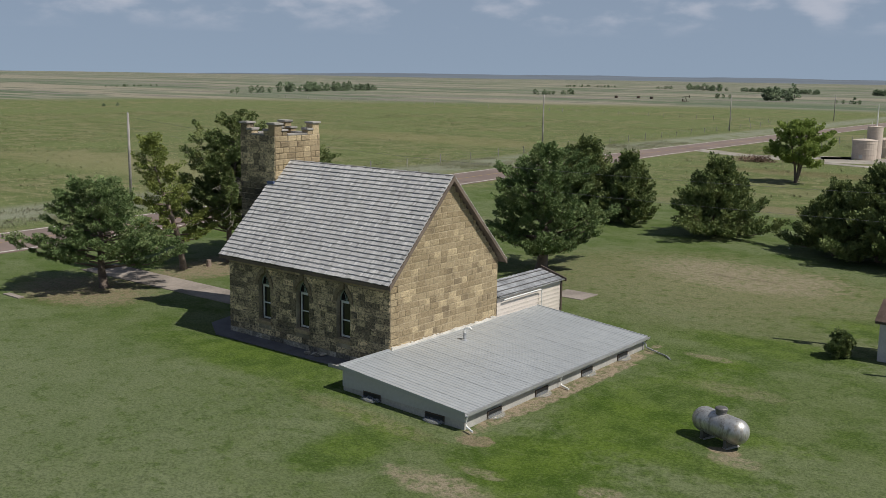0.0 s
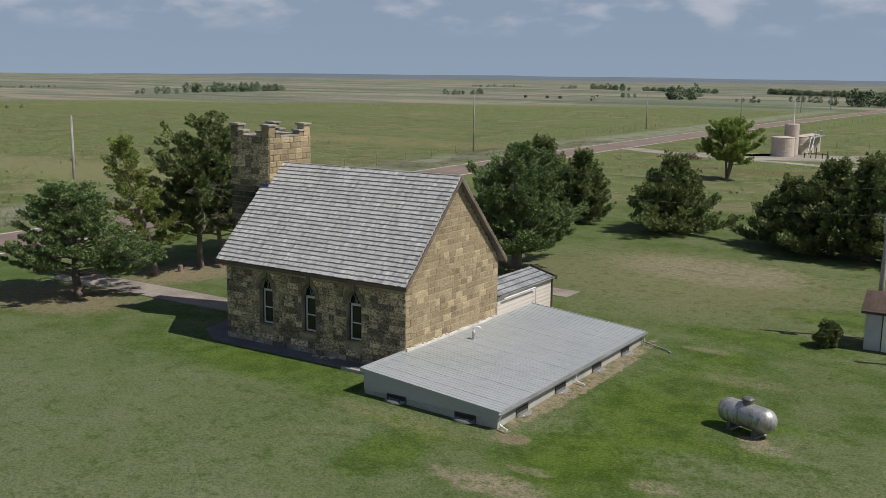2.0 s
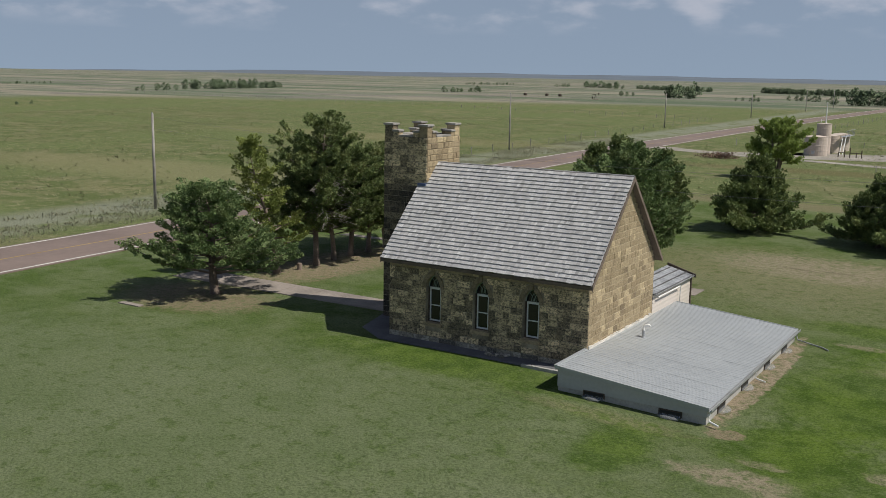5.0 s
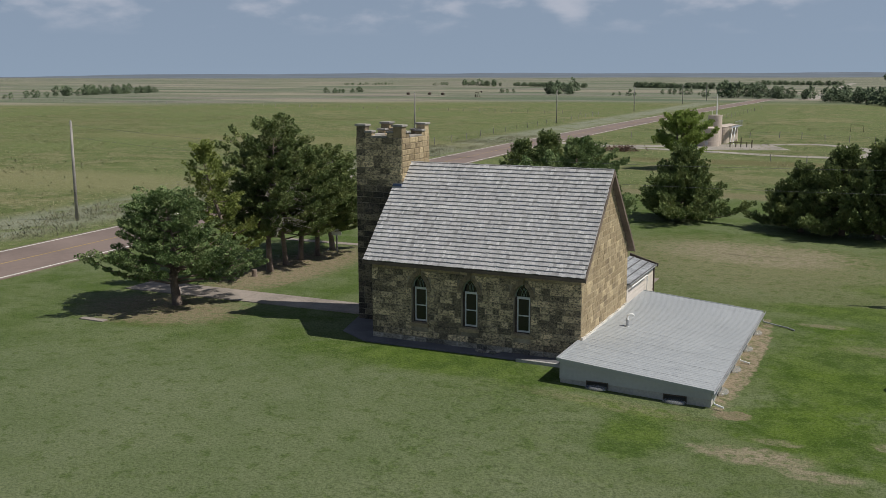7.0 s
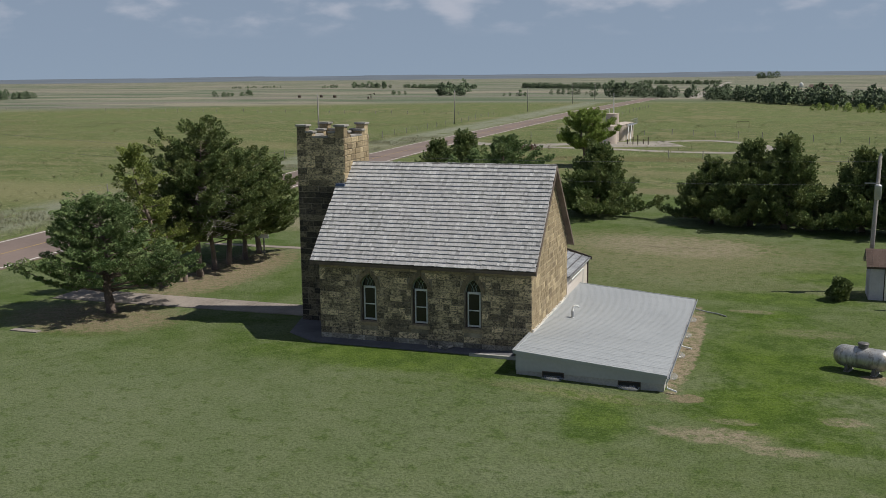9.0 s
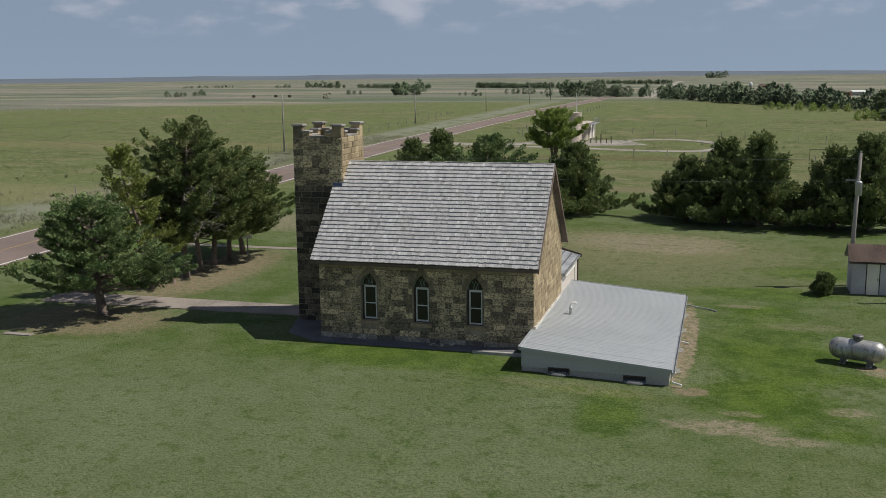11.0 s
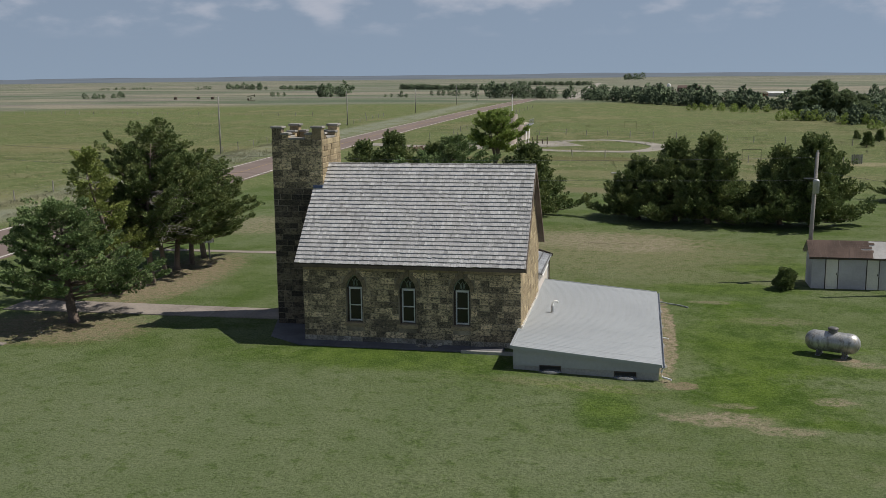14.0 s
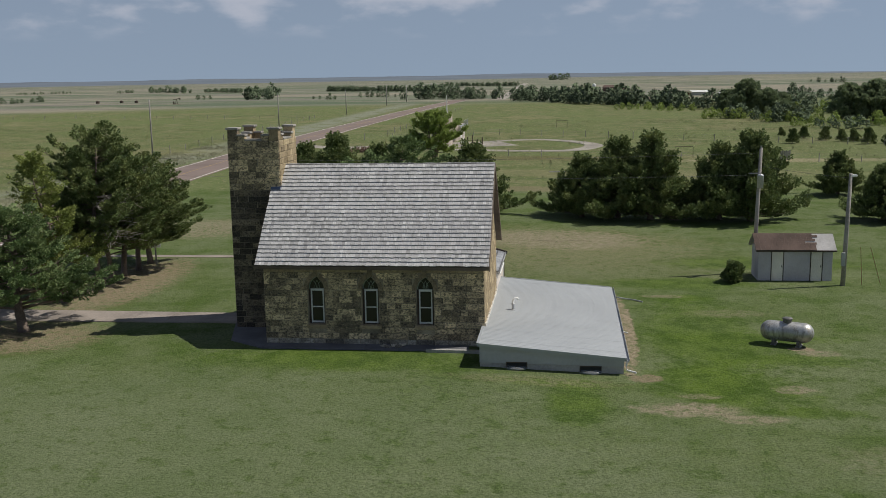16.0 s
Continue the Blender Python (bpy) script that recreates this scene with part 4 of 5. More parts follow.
vent = thing("vent_pipe", "white gooseneck vent pipe on the metal roof", "vent pipe", 1.11, 3.75, annex_z(1.11))
bm = bmesh.new()
tube(bm, [(0, 0, -0.02), (0, 0, 0.42), (0.02, 0.02, 0.52), (0.09, 0.06, 0.58), (0.2, 0.12, 0.57), (0.26, 0.15, 0.5)], 0.055, 10)
part("pipe", bm, M_WHITE, vent, smooth=True)
part("collar", lathe([(0.13, -0.01), (0.12, 0.03), (0.075, 0.05), (0.07, 0.26), (0.085, 0.28), (0.085, 0.34), (0.06, 0.36)], 14), M_STEEL, vent, "grey metal collar")

# ---- sided entry behind the gable ----
entry = thing("side_entry", "low cream-sided lean-to entry with a corrugated metal roof", "lean-to")
EX0, EX1, EY0, EY1 = -1.25, 0.04, WID + 0.02, 13.6
part("wall", boxes((EX0, EX1 - 0.03, EY0, EY1, -0.3, 1.86)), M_CREAM, entry, "cream lap siding")
for k in range(9):
    z = 0.05 + k * 0.205
    m = pose(EX1 - 0.034, 0, z, 0, -8, 0)
    bm = bmesh.new()
    box(bm, -0.006, 0.018, EY0, EY1, 0, 0.215, m)
    part("siding_board", bm, M_CREAM, entry)
    bm = bmesh.new()
    box(bm, EX0, EX1, EY1 - 0.002, EY1 + 0.02, z, z + 0.2)
    part("siding_board", bm, M_CREAM, entry)
bm = bmesh.new()
prof = []
for k in range(31):
    prof.append((EY0 + k * (EY1 + 0.12 - EY0) / 30, 0.03 * (k % 2)))
rings = [[bm.verts.new((x, y, z + dz)) for y, dz in prof] for x, z in ((EX1 + 0.16, 1.95), (EX0 - 0.1, 2.34), (EX0 - 0.1, 2.3), (EX1 + 0.16, 1.91))]
for q in range(4):
    a, b = rings[q], rings[(q + 1) % 4]
    for k in range(30):
        bm.faces.new((a[k], a[k + 1], b[k + 1], b[k]))
bmesh.ops.recalc_face_normals(bm, faces=bm.faces[:])
part("roof_sheet", bm, M_OLD_TIN, entry, "corrugated metal sheet roof")
for k in range(4):
    x = EX1 + 0.1 - k * 0.42
    z = 1.95 + (EX1 + 0.16 - x) * 0.39 / (EX1 - EX0 + 0.26) + 0.045
    part("batten", boxes((x - 0.03, x + 0.03, EY0 + 0.05, EY1 + 0.1, z - 0.03, z)), M_STEEL_DARK, entry, "dark roofing batten")
part("edge_trim", prism([(EX1 + 0.2, 1.84), (EX1 + 0.2, 2.02), (EX0 - 0.12, 2.5), (EX0 - 0.12, 2.2)], EY1 + 0.1, EY1 + 0.2), M_TRIM_DARK, entry, "dark roof edge")
part("gable_fill", prism([(EX1 - 0.04, 1.8), (EX1 - 0.04, 1.9), (EX0, 2.27), (EX0, 1.8)], EY1 - 0.1, EY1 - 0.02), M_CREAM, entry)
part("corner_post", boxes((EX1 - 0.05, EX1 + 0.04, EY1 - 0.06, EY1 + 0.05, -0.1, 1.88)), M_TRIM_DARK, entry, "dark corner trim")
bm = bmesh.new()
tube(bm, [(EX1 + 0.14, EY0 + 0.35, 1.78), (EX1 + 0.14, EY0 + 3.6, 1.78), (EX1 + 0.12, EY0 + 3.75, 1.7), (EX1 + 0.1, EY0 + 3.78, 0.6)], 0.035, 8)
part("pipe", bm, M_WHITE, entry, "white conduit pipe")

# ---- propane tank ----
tank = thing("propane_tank", "silver horizontal propane tank on short concrete feet", "propane tank", 13.85, 2.0, -0.3, -21)
prof = [(0.02, -1.19)] + [(0.46 * math.sin(a * math.pi / 16), -0.76 - 0.43 * math.cos(a * math.pi / 16)) for a in range(1, 9)] + [(0.46, 0.0)]
prof += [(r, -z) for r, z in prof[-2::-1]]
bm = lathe(prof, 32)
bm.transform(pose(0, 0, 0.7, 0, 90, 0))
part("body", bm, M_TANK, tank, smooth=True)
bm = lathe([(0.2, 0.0), (0.2, 0.16), (0.23, 0.17), (0.23, 0.22), (0.2, 0.25), (0.1, 0.27)], 20)
bm.transform(pose(0.0, 0, 1.11))
part("valve_dome", bm, M_STEEL_DARK, tank, "dented metal valve dome")
for sx in (-0.55, 0.55):
    part("bracket", boxes((sx - 0.04, sx + 0.04, -0.3, 0.3, 0.1, 0.32), (sx - 0.07, sx + 0.07, -0.34, -0.22, 0.08, 0.42), (sx - 0.07, sx + 0.07, 0.22, 0.34, 0.08, 0.42)), M_STEEL_DARK, tank, "dark steel saddle bracket")
    part("foot", soft_box(sx - 0.12, sx + 0.12, -0.32, 0.32, -0.05, 0.1, 0.02), M_CONCRETE, tank, "concrete block foot")
for sx in (-0.74, 0.74):
    bm = lathe([(0.463, -0.012), (0.463, 0.012)], 32)
    bm.transform(pose(sx, 0, 0.7, 0, 90, 0))
    part("weld_band", bm, M_TANK, tank)

# ---- shed ----
shed = thing("shed", "small grey board shed, two pale doors, torn brown shingle roof", "shed", 15.25, 16.7, -0.33, 0)
SW, SD, SH = 4.3, 2.0, 2.0
part("wall", boxes((0, SW, 0, SD, -0.1, SH)), M_SHED, shed, "grey painted board walls")
DOORS = ((0.78, 1.44), (3.06, 3.7))
for k in range(10):
    z = 0.02 + 0.198 * k
    for a, b in ((0, 0.73), (1.49, 3.01), (3.75, SW)):
        bm = bmesh.new()
        box(bm, a, b, -0.012, 0.014, 0, 0.2, pose(0, -0.008, z, 4, 0, 0))
        part("board", bm, M_SHED, shed)
    bm = bmesh.new()
    box(bm, -0.022, 0.006, 0, SD, 0, 0.2, pose(-0.004, 0, z, 0, 4, 0))
    part("board", bm, M_SHED, shed)
part("gable", turned([(0, SH), (SD, SH), (SD / 2, SH + 0.72)], 0.01, 0.06), M_SHED, shed)
part("gable", turned([(0, SH), (SD, SH), (SD / 2, SH + 0.72)], SW - 0.06, SW - 0.01), M_SHED, shed)
for a, b in DOORS:
    d = part("door", soft_box(a, b, -0.04, 0.02, 0.08, 1.88, 0.01), M_SHED_DOOR, shed, "pale cream plank door")
    part("door_frame", boxes((a - 0.045, a, -0.05, 0.02, 0.03, 1.95), (b, b + 0.045, -0.05, 0.02, 0.03, 1.95), (a, b, -0.05, 0.02, 1.88, 1.95)), M_TRIM_DARK, shed, "dark door trim")
    part("handle", boxes((b - 0.09, b - 0.05, -0.07, -0.04, 0.92, 1.04)), M_TRIM_DARK, d)
    part("step", soft_box(a - 0.15, b + 0.15, -0.62, -0.1, -0.05, 0.07, 0.02), M_CONCRETE, shed, "concrete door step")
for sgn in (1, -1):
    m = pose(0, SD / 2, SH + 0.80, 36.0 * sgn, 0, 0)
    y0, y1 = (-1.45, 0.0) if sgn > 0 else (0.0, 1.45)
    bm = bmesh.new()
    box(bm, -0.2, SW + 0.2, y0, y1, -0.05, 0.0, m)
    part("roof_deck", bm, M_BARE_DECK, shed, "bare weathered roof boards")
    rows = 9
    for r in range(rows):
        a = y0 + r * 1.45 / rows
        x = -0.22
        while x < SW + 0.2:
            w = random.uniform(0.28, 0.36)
            torn = sgn > 0 and x > 3.05 + 0.45 * noise.noise(Vector((r * 0.9, 1.0, 2.0))) + (0.25 if r > 5 else 0)
            if not torn:
                bm = bmesh.new()
                box(bm, x, min(x + w - 0.008, SW + 0.21), a, a + 0.19, 0.004, 0.016, m @ pose(0, 0, 0, -2.0 * sgn, 0, 0))
                part("roof_shingle", bm, M_RUST, shed)
            x += w
part("fascia", boxes((-0.2, SW + 0.2, -0.2, -0.17, SH - 0.12, SH - 0.02)), M_TRIM_DARK, shed)

# ---- power poles and wires ----


def pole(x, y, h, lean=0.0, arm=True, transformer=False, label="tall weathered wooden power pole in grass"):
    p = thing("utility_pole", label, "utility pole", x, y, rise(x, y))
    bm = bmesh.new()
    tube(bm, [(0, 0, -0.3), (lean * 0.5, 0, h * 0.5), (lean, 0, h)], [0.14, 0.125, 0.1], 10)
    part("post", bm, M_POLE, p, smooth=True)
    if arm:
        bm = bmesh.new()
        tube(bm, [(lean, -0.02, h - 0.15), (lean, -0.02, h + 0.12)], [0.04, 0.06], 8)
        part("insulator", bm, M_STEEL, p)
    if transformer:
        bm = lathe([(0.15, 0.0), (0.19, 0.03), (0.19, 0.75), (0.2, 0.78), (0.12, 0.86)], 16)
        bm.transform(pose(lean * 0.8, -0.34, h - 2.45))
        part("transformer", bm, M_STEEL, p, "grey pole transformer can", smooth=True)
        part("bracket", boxes((lean * 0.8 - 0.05, lean * 0.8 + 0.05, -0.24, -0.1, h - 2.3, h - 2.1), (lean * 0.8 - 0.7, lean * 0.8 + 0.05, -0.16, -0.1, h - 1.6, h - 1.52)), M_POLE, p)
    return p


for x, y, h in ((-52.3, 23.1, 8.5), (-62.3, 108.7, 9.3), (-68.5, 201.8, 8.4), (-69.5, 285, 8.0), (-71.0, 370, 8.0), (-71.5, 426, 8.0), (-72, 520, 8)):
    pole(x, y, h)
pole(15.4, 19.0, 7.85, 0.2, True, True, "leaning wooden pole with a grey transformer behind the shed")
pole2 = pole(19.85, 15.4, 6.6, 0.15, False, False, "short grey service pole with a meter box beside the shed")
part("meter_box", soft_box(-0.2, 0.02, -0.28, -0.14, 1.2, 2.0, 0.02), M_STEEL, pole2, "grey meter box")
part("lamp_head", soft_box(0.1, 0.5, -0.1, 0.1, 6.4, 6.55, 0.04), M_WHITE, pole2, "white yard lamp head")
for a, b in (((15.6, 19.0, 7.3), (-52.3, 23.1, 8.2)), ((15.55, 18.9, 5.95), (-52.3, 23.1, 7.2)), ((15.6, 19.0, 6.5), (20.0, 15.4, 6.1))):
    w = thing("power_line", "thin grey overhead power line between poles", "wire")
    bm = bmesh.new()
    pts = []
    for k in range(17):
        t = k / 16
        p = Vector(a).lerp(Vector(b), t)
        p.z -= 4 * t * (1 - t) * (0.012 * (Vector(a) - Vector(b)).length)
        pts.append(p)
    tube(bm, pts, 0.007, 5)
    part("cable", bm, M_WIRE, w)
for k, x in enumerate((20.6, 21.5)):
    w = thing("guy_stake", "thin rusty iron rod standing in the lawn", "stake", x + 0.4, 15.6, -0.3)
    bm = bmesh.new()
    tube(bm, [(0.2 * k, 0, -0.1), (-0.15 - 0.35 * k, 0.1, 2.3)], 0.015, 6)
    part("rod", bm, M_RED_IRON, w)

# ---- trees ----


def leaf_mesh(name, clumps, sprays, rng, material, slim=0.17, up=0.35):
    """Many small sprays of leaves round the clump centres (x, y, z, radius)."""
    c = np.repeat(np.asarray(clumps), sprays, axis=0)
    n = len(c)
    d = rng.normal(size=(n, 3)) * 0.62
    flat = c[:, :2] / (np.linalg.norm(c[:, :2], axis=1)[:, None] + 0.4)
    d[:, :2] += flat * 0.55
    d[:, 2] += up
    d /= np.linalg.norm(d, axis=1)[:, None]
    side = np.cross(d, rng.normal(size=(n, 3)))
    side /= np.linalg.norm(side, axis=1)[:, None]
    r = c[:, 3:4] * rng.uniform(0.6, 1.15, size=(n, 1))
    o = c[:, :3] + d * r * 0.15 + rng.normal(size=(n, 3)) * c[:, 3:4] * 0.25
    w = r * slim * rng.uniform(0.7, 1.2, size=(n, 1))
    nrm = np.cross(d, side) * r * 0.12
    v = np.stack([o, o + d * r * 0.55 + side * w + nrm, o + d * r, o + d * r * 0.5 - side * w + nrm], axis=1).reshape(-1, 3)
    me = bpy.data.meshes.new(name)
    me.vertices.add(len(v))
    me.vertices.foreach_set("co", v.ravel().astype(np.float32))
    me.loops.add(n * 4)
    me.loops.foreach_set("vertex_index", np.arange(n * 4, dtype=np.int32))
    me.polygons.add(n)
    me.polygons.foreach_set("loop_start", np.arange(0, n * 4, 4, dtype=np.int32))
    me.update(calc_edges=True)
    me.materials.append(material)
    return me


def plume_mesh(name, plumes, per, rng, material, leaf, wide):
    """Crown of tapering plumes, rows of (x, y, z, dx, dy, dz, length, radius), each shingled with small sprays that face outwards."""
    c = np.repeat(np.asarray(plumes), per, axis=0)
    n = len(c)
    d, length, radius = c[:, 3:6], c[:, 6:7], c[:, 7:8]
    u = np.cross(d, np.array((0.31, 0.2, 0.93)))
    u /= np.linalg.norm(u, axis=1)[:, None] + 1e-6
    w = np.cross(d, u)
    t = rng.uniform(0, 1, size=(n, 1)) ** 0.85
    phi = rng.uniform(0, math.tau, size=(n, 1))
    out = u * np.cos(phi) + w * np.sin(phi)
    girth = np.sin(np.pi * np.clip(0.12 + 0.86 * t, 0, 1)) ** 0.8 * rng.uniform(0.45, 1.12, size=(n, 1))
    o = c[:, :3] + d * length * t + out * radius * girth
    o[:, 2] = np.maximum(o[:, 2], 0.06)
    way = d * 0.8 + out * 0.55 + rng.normal(size=(n, 3)) * 0.33
    way /= np.linalg.norm(way, axis=1)[:, None]
    face = out + np.array((0, 0, 0.35)) + rng.normal(size=(n, 3)) * 0.4
    side = np.cross(way, face)
    side /= np.linalg.norm(side, axis=1)[:, None] + 1e-6
    face = np.cross(side, way)
    r = leaf * rng.uniform(0.6, 1.35, size=(n, 1))
    h = r * wide * rng.uniform(0.7, 1.2, size=(n, 1))
    v = np.stack([o, o + way * r * 0.5 + side * h + face * r * 0.1, o + way * r, o + way * r * 0.45 - side * h + face * r * 0.1], axis=1).reshape(-1, 3)
    me = bpy.data.meshes.new(name)
    me.vertices.add(len(v))
    me.vertices.foreach_set("co", v.ravel().astype(np.float32))
    me.loops.add(n * 4)
    me.loops.foreach_set("vertex_index", np.arange(n * 4, dtype=np.int32))
    me.polygons.add(n)
    me.polygons.foreach_set("loop_start", np.arange(0, n * 4, 4, dtype=np.int32))
    me.update(calc_edges=True)
    me.materials.append(material)
    return me


def tree(name, label, category, seed, h, radius, crown_z, profile, material, trunk_r=0.22, branches=80, plume=0.75, fat=0.3, leaf=0.17, wide=0.3, per=90, lean=(0, 0), stems=1, spread=0.42,
         group="", rag=1.0, leaders=0, lift=0.3, gap=0.5):
    """A tree with tapered trunk, limbs and a crown of plumes along the limbs. profile(k) gives the crown's spread at k of its height."""
    rng = np.random.default_rng(seed)
    t = tagged(new(name), label, category, group)
    bm = bmesh.new()
    plumes = []

    def add(p, d, length):
        d = Vector(d).normalized()
        plumes.append((p.x, p.y, p.z, d.x, d.y, d.z, length, length * fat * rng.uniform(0.8, 1.2)))

    for sidx in range(stems):
        sa = sidx * math.tau / max(1, stems) + 0.4
        sp = 0.0 if stems == 1 else radius * spread

        def axis(z):
            k = z / h
            return Vector((lean[0] * k + sp * math.cos(sa) * k ** 0.8 + 0.12 * math.sin(k * 7 + seed), lean[1] * k + sp * math.sin(sa) * k ** 0.8 + 0.12 * math.cos(k * 6 + seed), z))

        zs = [-0.2] + [h * q for q in (0.04, 0.15, 0.3, 0.5, 0.7, 0.88)]
        tube(bm, [axis(max(0, z)) + Vector((0, 0, min(0, z))) for z in zs], [trunk_r * q for q in (1.5, 1.1, 0.95, 0.8, 0.55, 0.32, 0.1)], 9)
        for q in range(5):
            add(axis(h * (0.84 + 0.03 * q)), (rng.normal() * 0.35, rng.normal() * 0.35, 1.0), plume * (1.0 - 0.08 * q))
        nb = branches // stems
        for i in range(nb):
            k = ((i + 0.5) / nb) ** 0.9
            z = crown_z + (h - crown_z) * k
            a = i * 2.39996 + rng.uniform(-0.4, 0.4)
            lump = 0.88 + rag * noise.noise(Vector((math.cos(a) * 1.2 + seed, math.sin(a) * 1.2, z * 0.5))) + rng.uniform(-0.2, 0.2)
            reach = max(0.2, radius * profile(k) * lump * (1.0 if stems == 1 else 0.8))
            start = axis(max(0.3, z - reach * 0.3))
            end = axis(z) + Vector((math.cos(a) * reach, math.sin(a) * reach, rng.uniform(-0.12, 0.18) * reach))
            mid = start.lerp(end, 0.6) + Vector((0, 0, -0.08 * reach))
            if reach > 0.6:
                tube(bm, [start, mid, end], [trunk_r * 0.26 * (1.15 - k), trunk_r * 0.15 * (1.15 - k), 0.012], 5, cap=False)
            out = Vector((math.cos(a), math.sin(a), 0))
            add(end - out * plume * 0.35, (out.x, out.y, lift * rng.uniform(0.6, 2.0)), plume * rng.uniform(0.8, 1.2))
            steps = max(1, int(reach / gap))
            for sub in range(steps):
                q = 0.3 + 0.7 * (sub + rng.uniform(0.1, 0.9)) / steps
                p = start.lerp(mid, q / 0.6) if q < 0.6 else mid.lerp(end, (q - 0.6) / 0.4)
                for sgn in (-1, 1):
                    turn = a + sgn * rng.uniform(0.35, 1.2)
                    add(p, (math.cos(turn), math.sin(turn), lift * rng.uniform(0.4, 2.6)), plume * rng.uniform(0.55, 1.0))
    for i in range(leaders):
        a, q = i * 2.4 + seed, rng.uniform(0.2, 0.6)
        foot = Vector((math.cos(a) * radius * q, math.sin(a) * radius * q, h * 0.3))
        tip = h * rng.uniform(0.88, 1.04) * (1.02 - 0.45 * q)
        for k in range(12):
            p = foot.lerp(Vector((foot.x * 1.1, foot.y * 1.1, tip - plume * 0.7)), k / 11)
            turn, flare = rng.uniform(0, math.tau), 0.9 * (1 - k / 12)
            add(p, (math.cos(turn) * flare, math.sin(turn) * flare, 0.8), plume * rng.uniform(0.7, 1.0))
    part("trunk", bm, M_BARK, t, smooth=True)
    crown = new("crown", plume_mesh("crown", plumes, per, rng, material, leaf, wide))
    crown.parent = t
    return t


def cone(k):
    return max(0.05, (1 - k) ** 0.95)


def skirt(k):
    return max(0.06, (1 - k) ** 0.8) * (0.75 + 0.25 * min(1, k * 6))


def oval(k):
    return max(0.12, math.sin(min(1.0, 0.22 + 0.8 * k) * math.pi) ** 0.6)


def ragged(k):
    return max(0.1, (1 - k) ** 0.9) * (0.75 + 0.35 * math.sin(k * 19))


def crest(k):
    return max(0.15, math.sin(min(1.0, 0.3 + 0.68 * k) * math.pi) ** 0.7)


def at(t, x, y, z=0.0, rz=0.0, s=1.0):
    t.matrix_basis = pose(x, y, z, 0, 0, rz) @ Matrix.Scale(s, 4)
    return t


def layered(k):
    return 1.0 - 0.75 * k ** 1.3 if k > 0.12 else 0.8 + 1.6 * k


G1 = "junipers by the road"
at(tree("juniper_tree", "spreading layered juniper tree with a bare trunk", "tree", 3, 6.2, 4.0, 2.2, layered, M_JUNIPER, 0.24, 96, 0.72, 0.2, 0.12, 0.3, 92, (-0.5, -0.3), group=G1, rag=0.5, lift=0.16), -23.4, 1.6)
at(tree("juniper_tree", "ragged yellow-green juniper tree with a leaning trunk", "tree", 5, 8.4, 3.3, 2.4, ragged, M_JUNIPER_LIME, 0.2, 54, 0.75, 0.19, 0.12, 0.3, 88, (-0.4, -2.0), group=G1, rag=0.9, lift=0.3), -24.4, 7.9)
tc = at(tree("juniper_tree", "tall dark green juniper tree with dead grey inner twigs", "tree", 8, 9.6, 3.7, 2.9, crest, M_JUNIPER_DARK, 0.19, 90, 0.68, 0.22, 0.13, 0.3, 80, (0.0, 0.9), group=G1, rag=1.0, leaders=4, lift=0.4), -24.3, 11.4)
for x, y, rz, sx, sz in ((-24.4, 13.4, 100, 0.85, 0.86), (-24.4, 15.5, 200, 0.95, 0.8), (-24.4, 17.4, 315, 0.9, 0.78), (-24.6, 19.6, 70, 1.0, 0.66)):
    copy_thing(tc, pose(x, y, 0, 0, 0, rz) @ Matrix.Diagonal((sx, sx, sz, 1)))
G2 = "trees behind the church"
at(tree("juniper_tree", "broad full juniper tree behind the church", "tree", 12, 8.0, 3.7, 1.6, oval, M_JUNIPER, 0.34, 100, 0.8, 0.21, 0.14, 0.32, 92, group=G2, rag=1.2, leaders=6, lift=0.4), -7.6, 23.6)
je = at(tree("juniper_tree", "dense dark conical juniper tree with low branches", "tree", 15, 5.7, 4.6, 0.35, cone, M_JUNIPER_DARK, 0.2, 115, 1.15, 0.17, 0.2, 0.3, 66, group=G2, rag=0.9, leaders=7, lift=0.55, gap=0.6), -4.9, 45.2)
jf = at(tree("juniper_tree", "dark upright juniper tree with low branches", "tree", 21, 6.5, 3.6, 0.35, skirt, M_JUNIPER_DARK, 0.2, 110, 1.15, 0.17, 0.2, 0.3, 66, group=G2, rag=1.1, leaders=7, lift=0.65, gap=0.6), -17.6, 46.4)
for x, y, rz, s in ((-13.6, 46.6, 80, 0.86), (-21.5, 50.5, 150, 0.85)):
    copy_thing(jf, pose(x, y, 0, 0, 0, rz) @ Matrix.Scale(s, 4))
for src, x, y, rz, s in ((je, 5.0, 43.5, 40, 0.84), (jf, 8.2, 43.0, 120, 0.95), (jf, 11.0, 41.8, 200, 1.02), (je, 14.6, 43.0, 310, 0.4), (jf, 16.6, 42.0, 20, 0.88), (jf, 19.2, 41.2, 260, 1.02),
                         (je, 31.0, 59.5, 170, 0.66), (je, 30.0, 41.5, 220, 0.72), (jf, 34.0, 43.0, 90, 0.7)):
    copy_thing(src, pose(x, y, 0, 0, 0, rz) @ Matrix.Scale(s, 4))
at(tree("elm_tree", "bright green many-stemmed elm tree in the pasture", "tree", 31, 7.2, 3.9, 2.3, oval, M_ELM, 0.15, 70, 0.9, 0.3, 0.22, 0.42, 46, stems=5, spread=0.3, lift=0.6, rag=0.8), -14.4, 91.5)
at(tree("bush", "small round dark evergreen bush beside the shed", "bush", 41, 1.2, 0.6, 0.1, oval, M_JUNIPER_DARK, 0.06, 50, 0.3, 0.4, 0.1, 0.35, 60, lift=0.5, gap=0.25), 13.75, 16.2, -0.3)
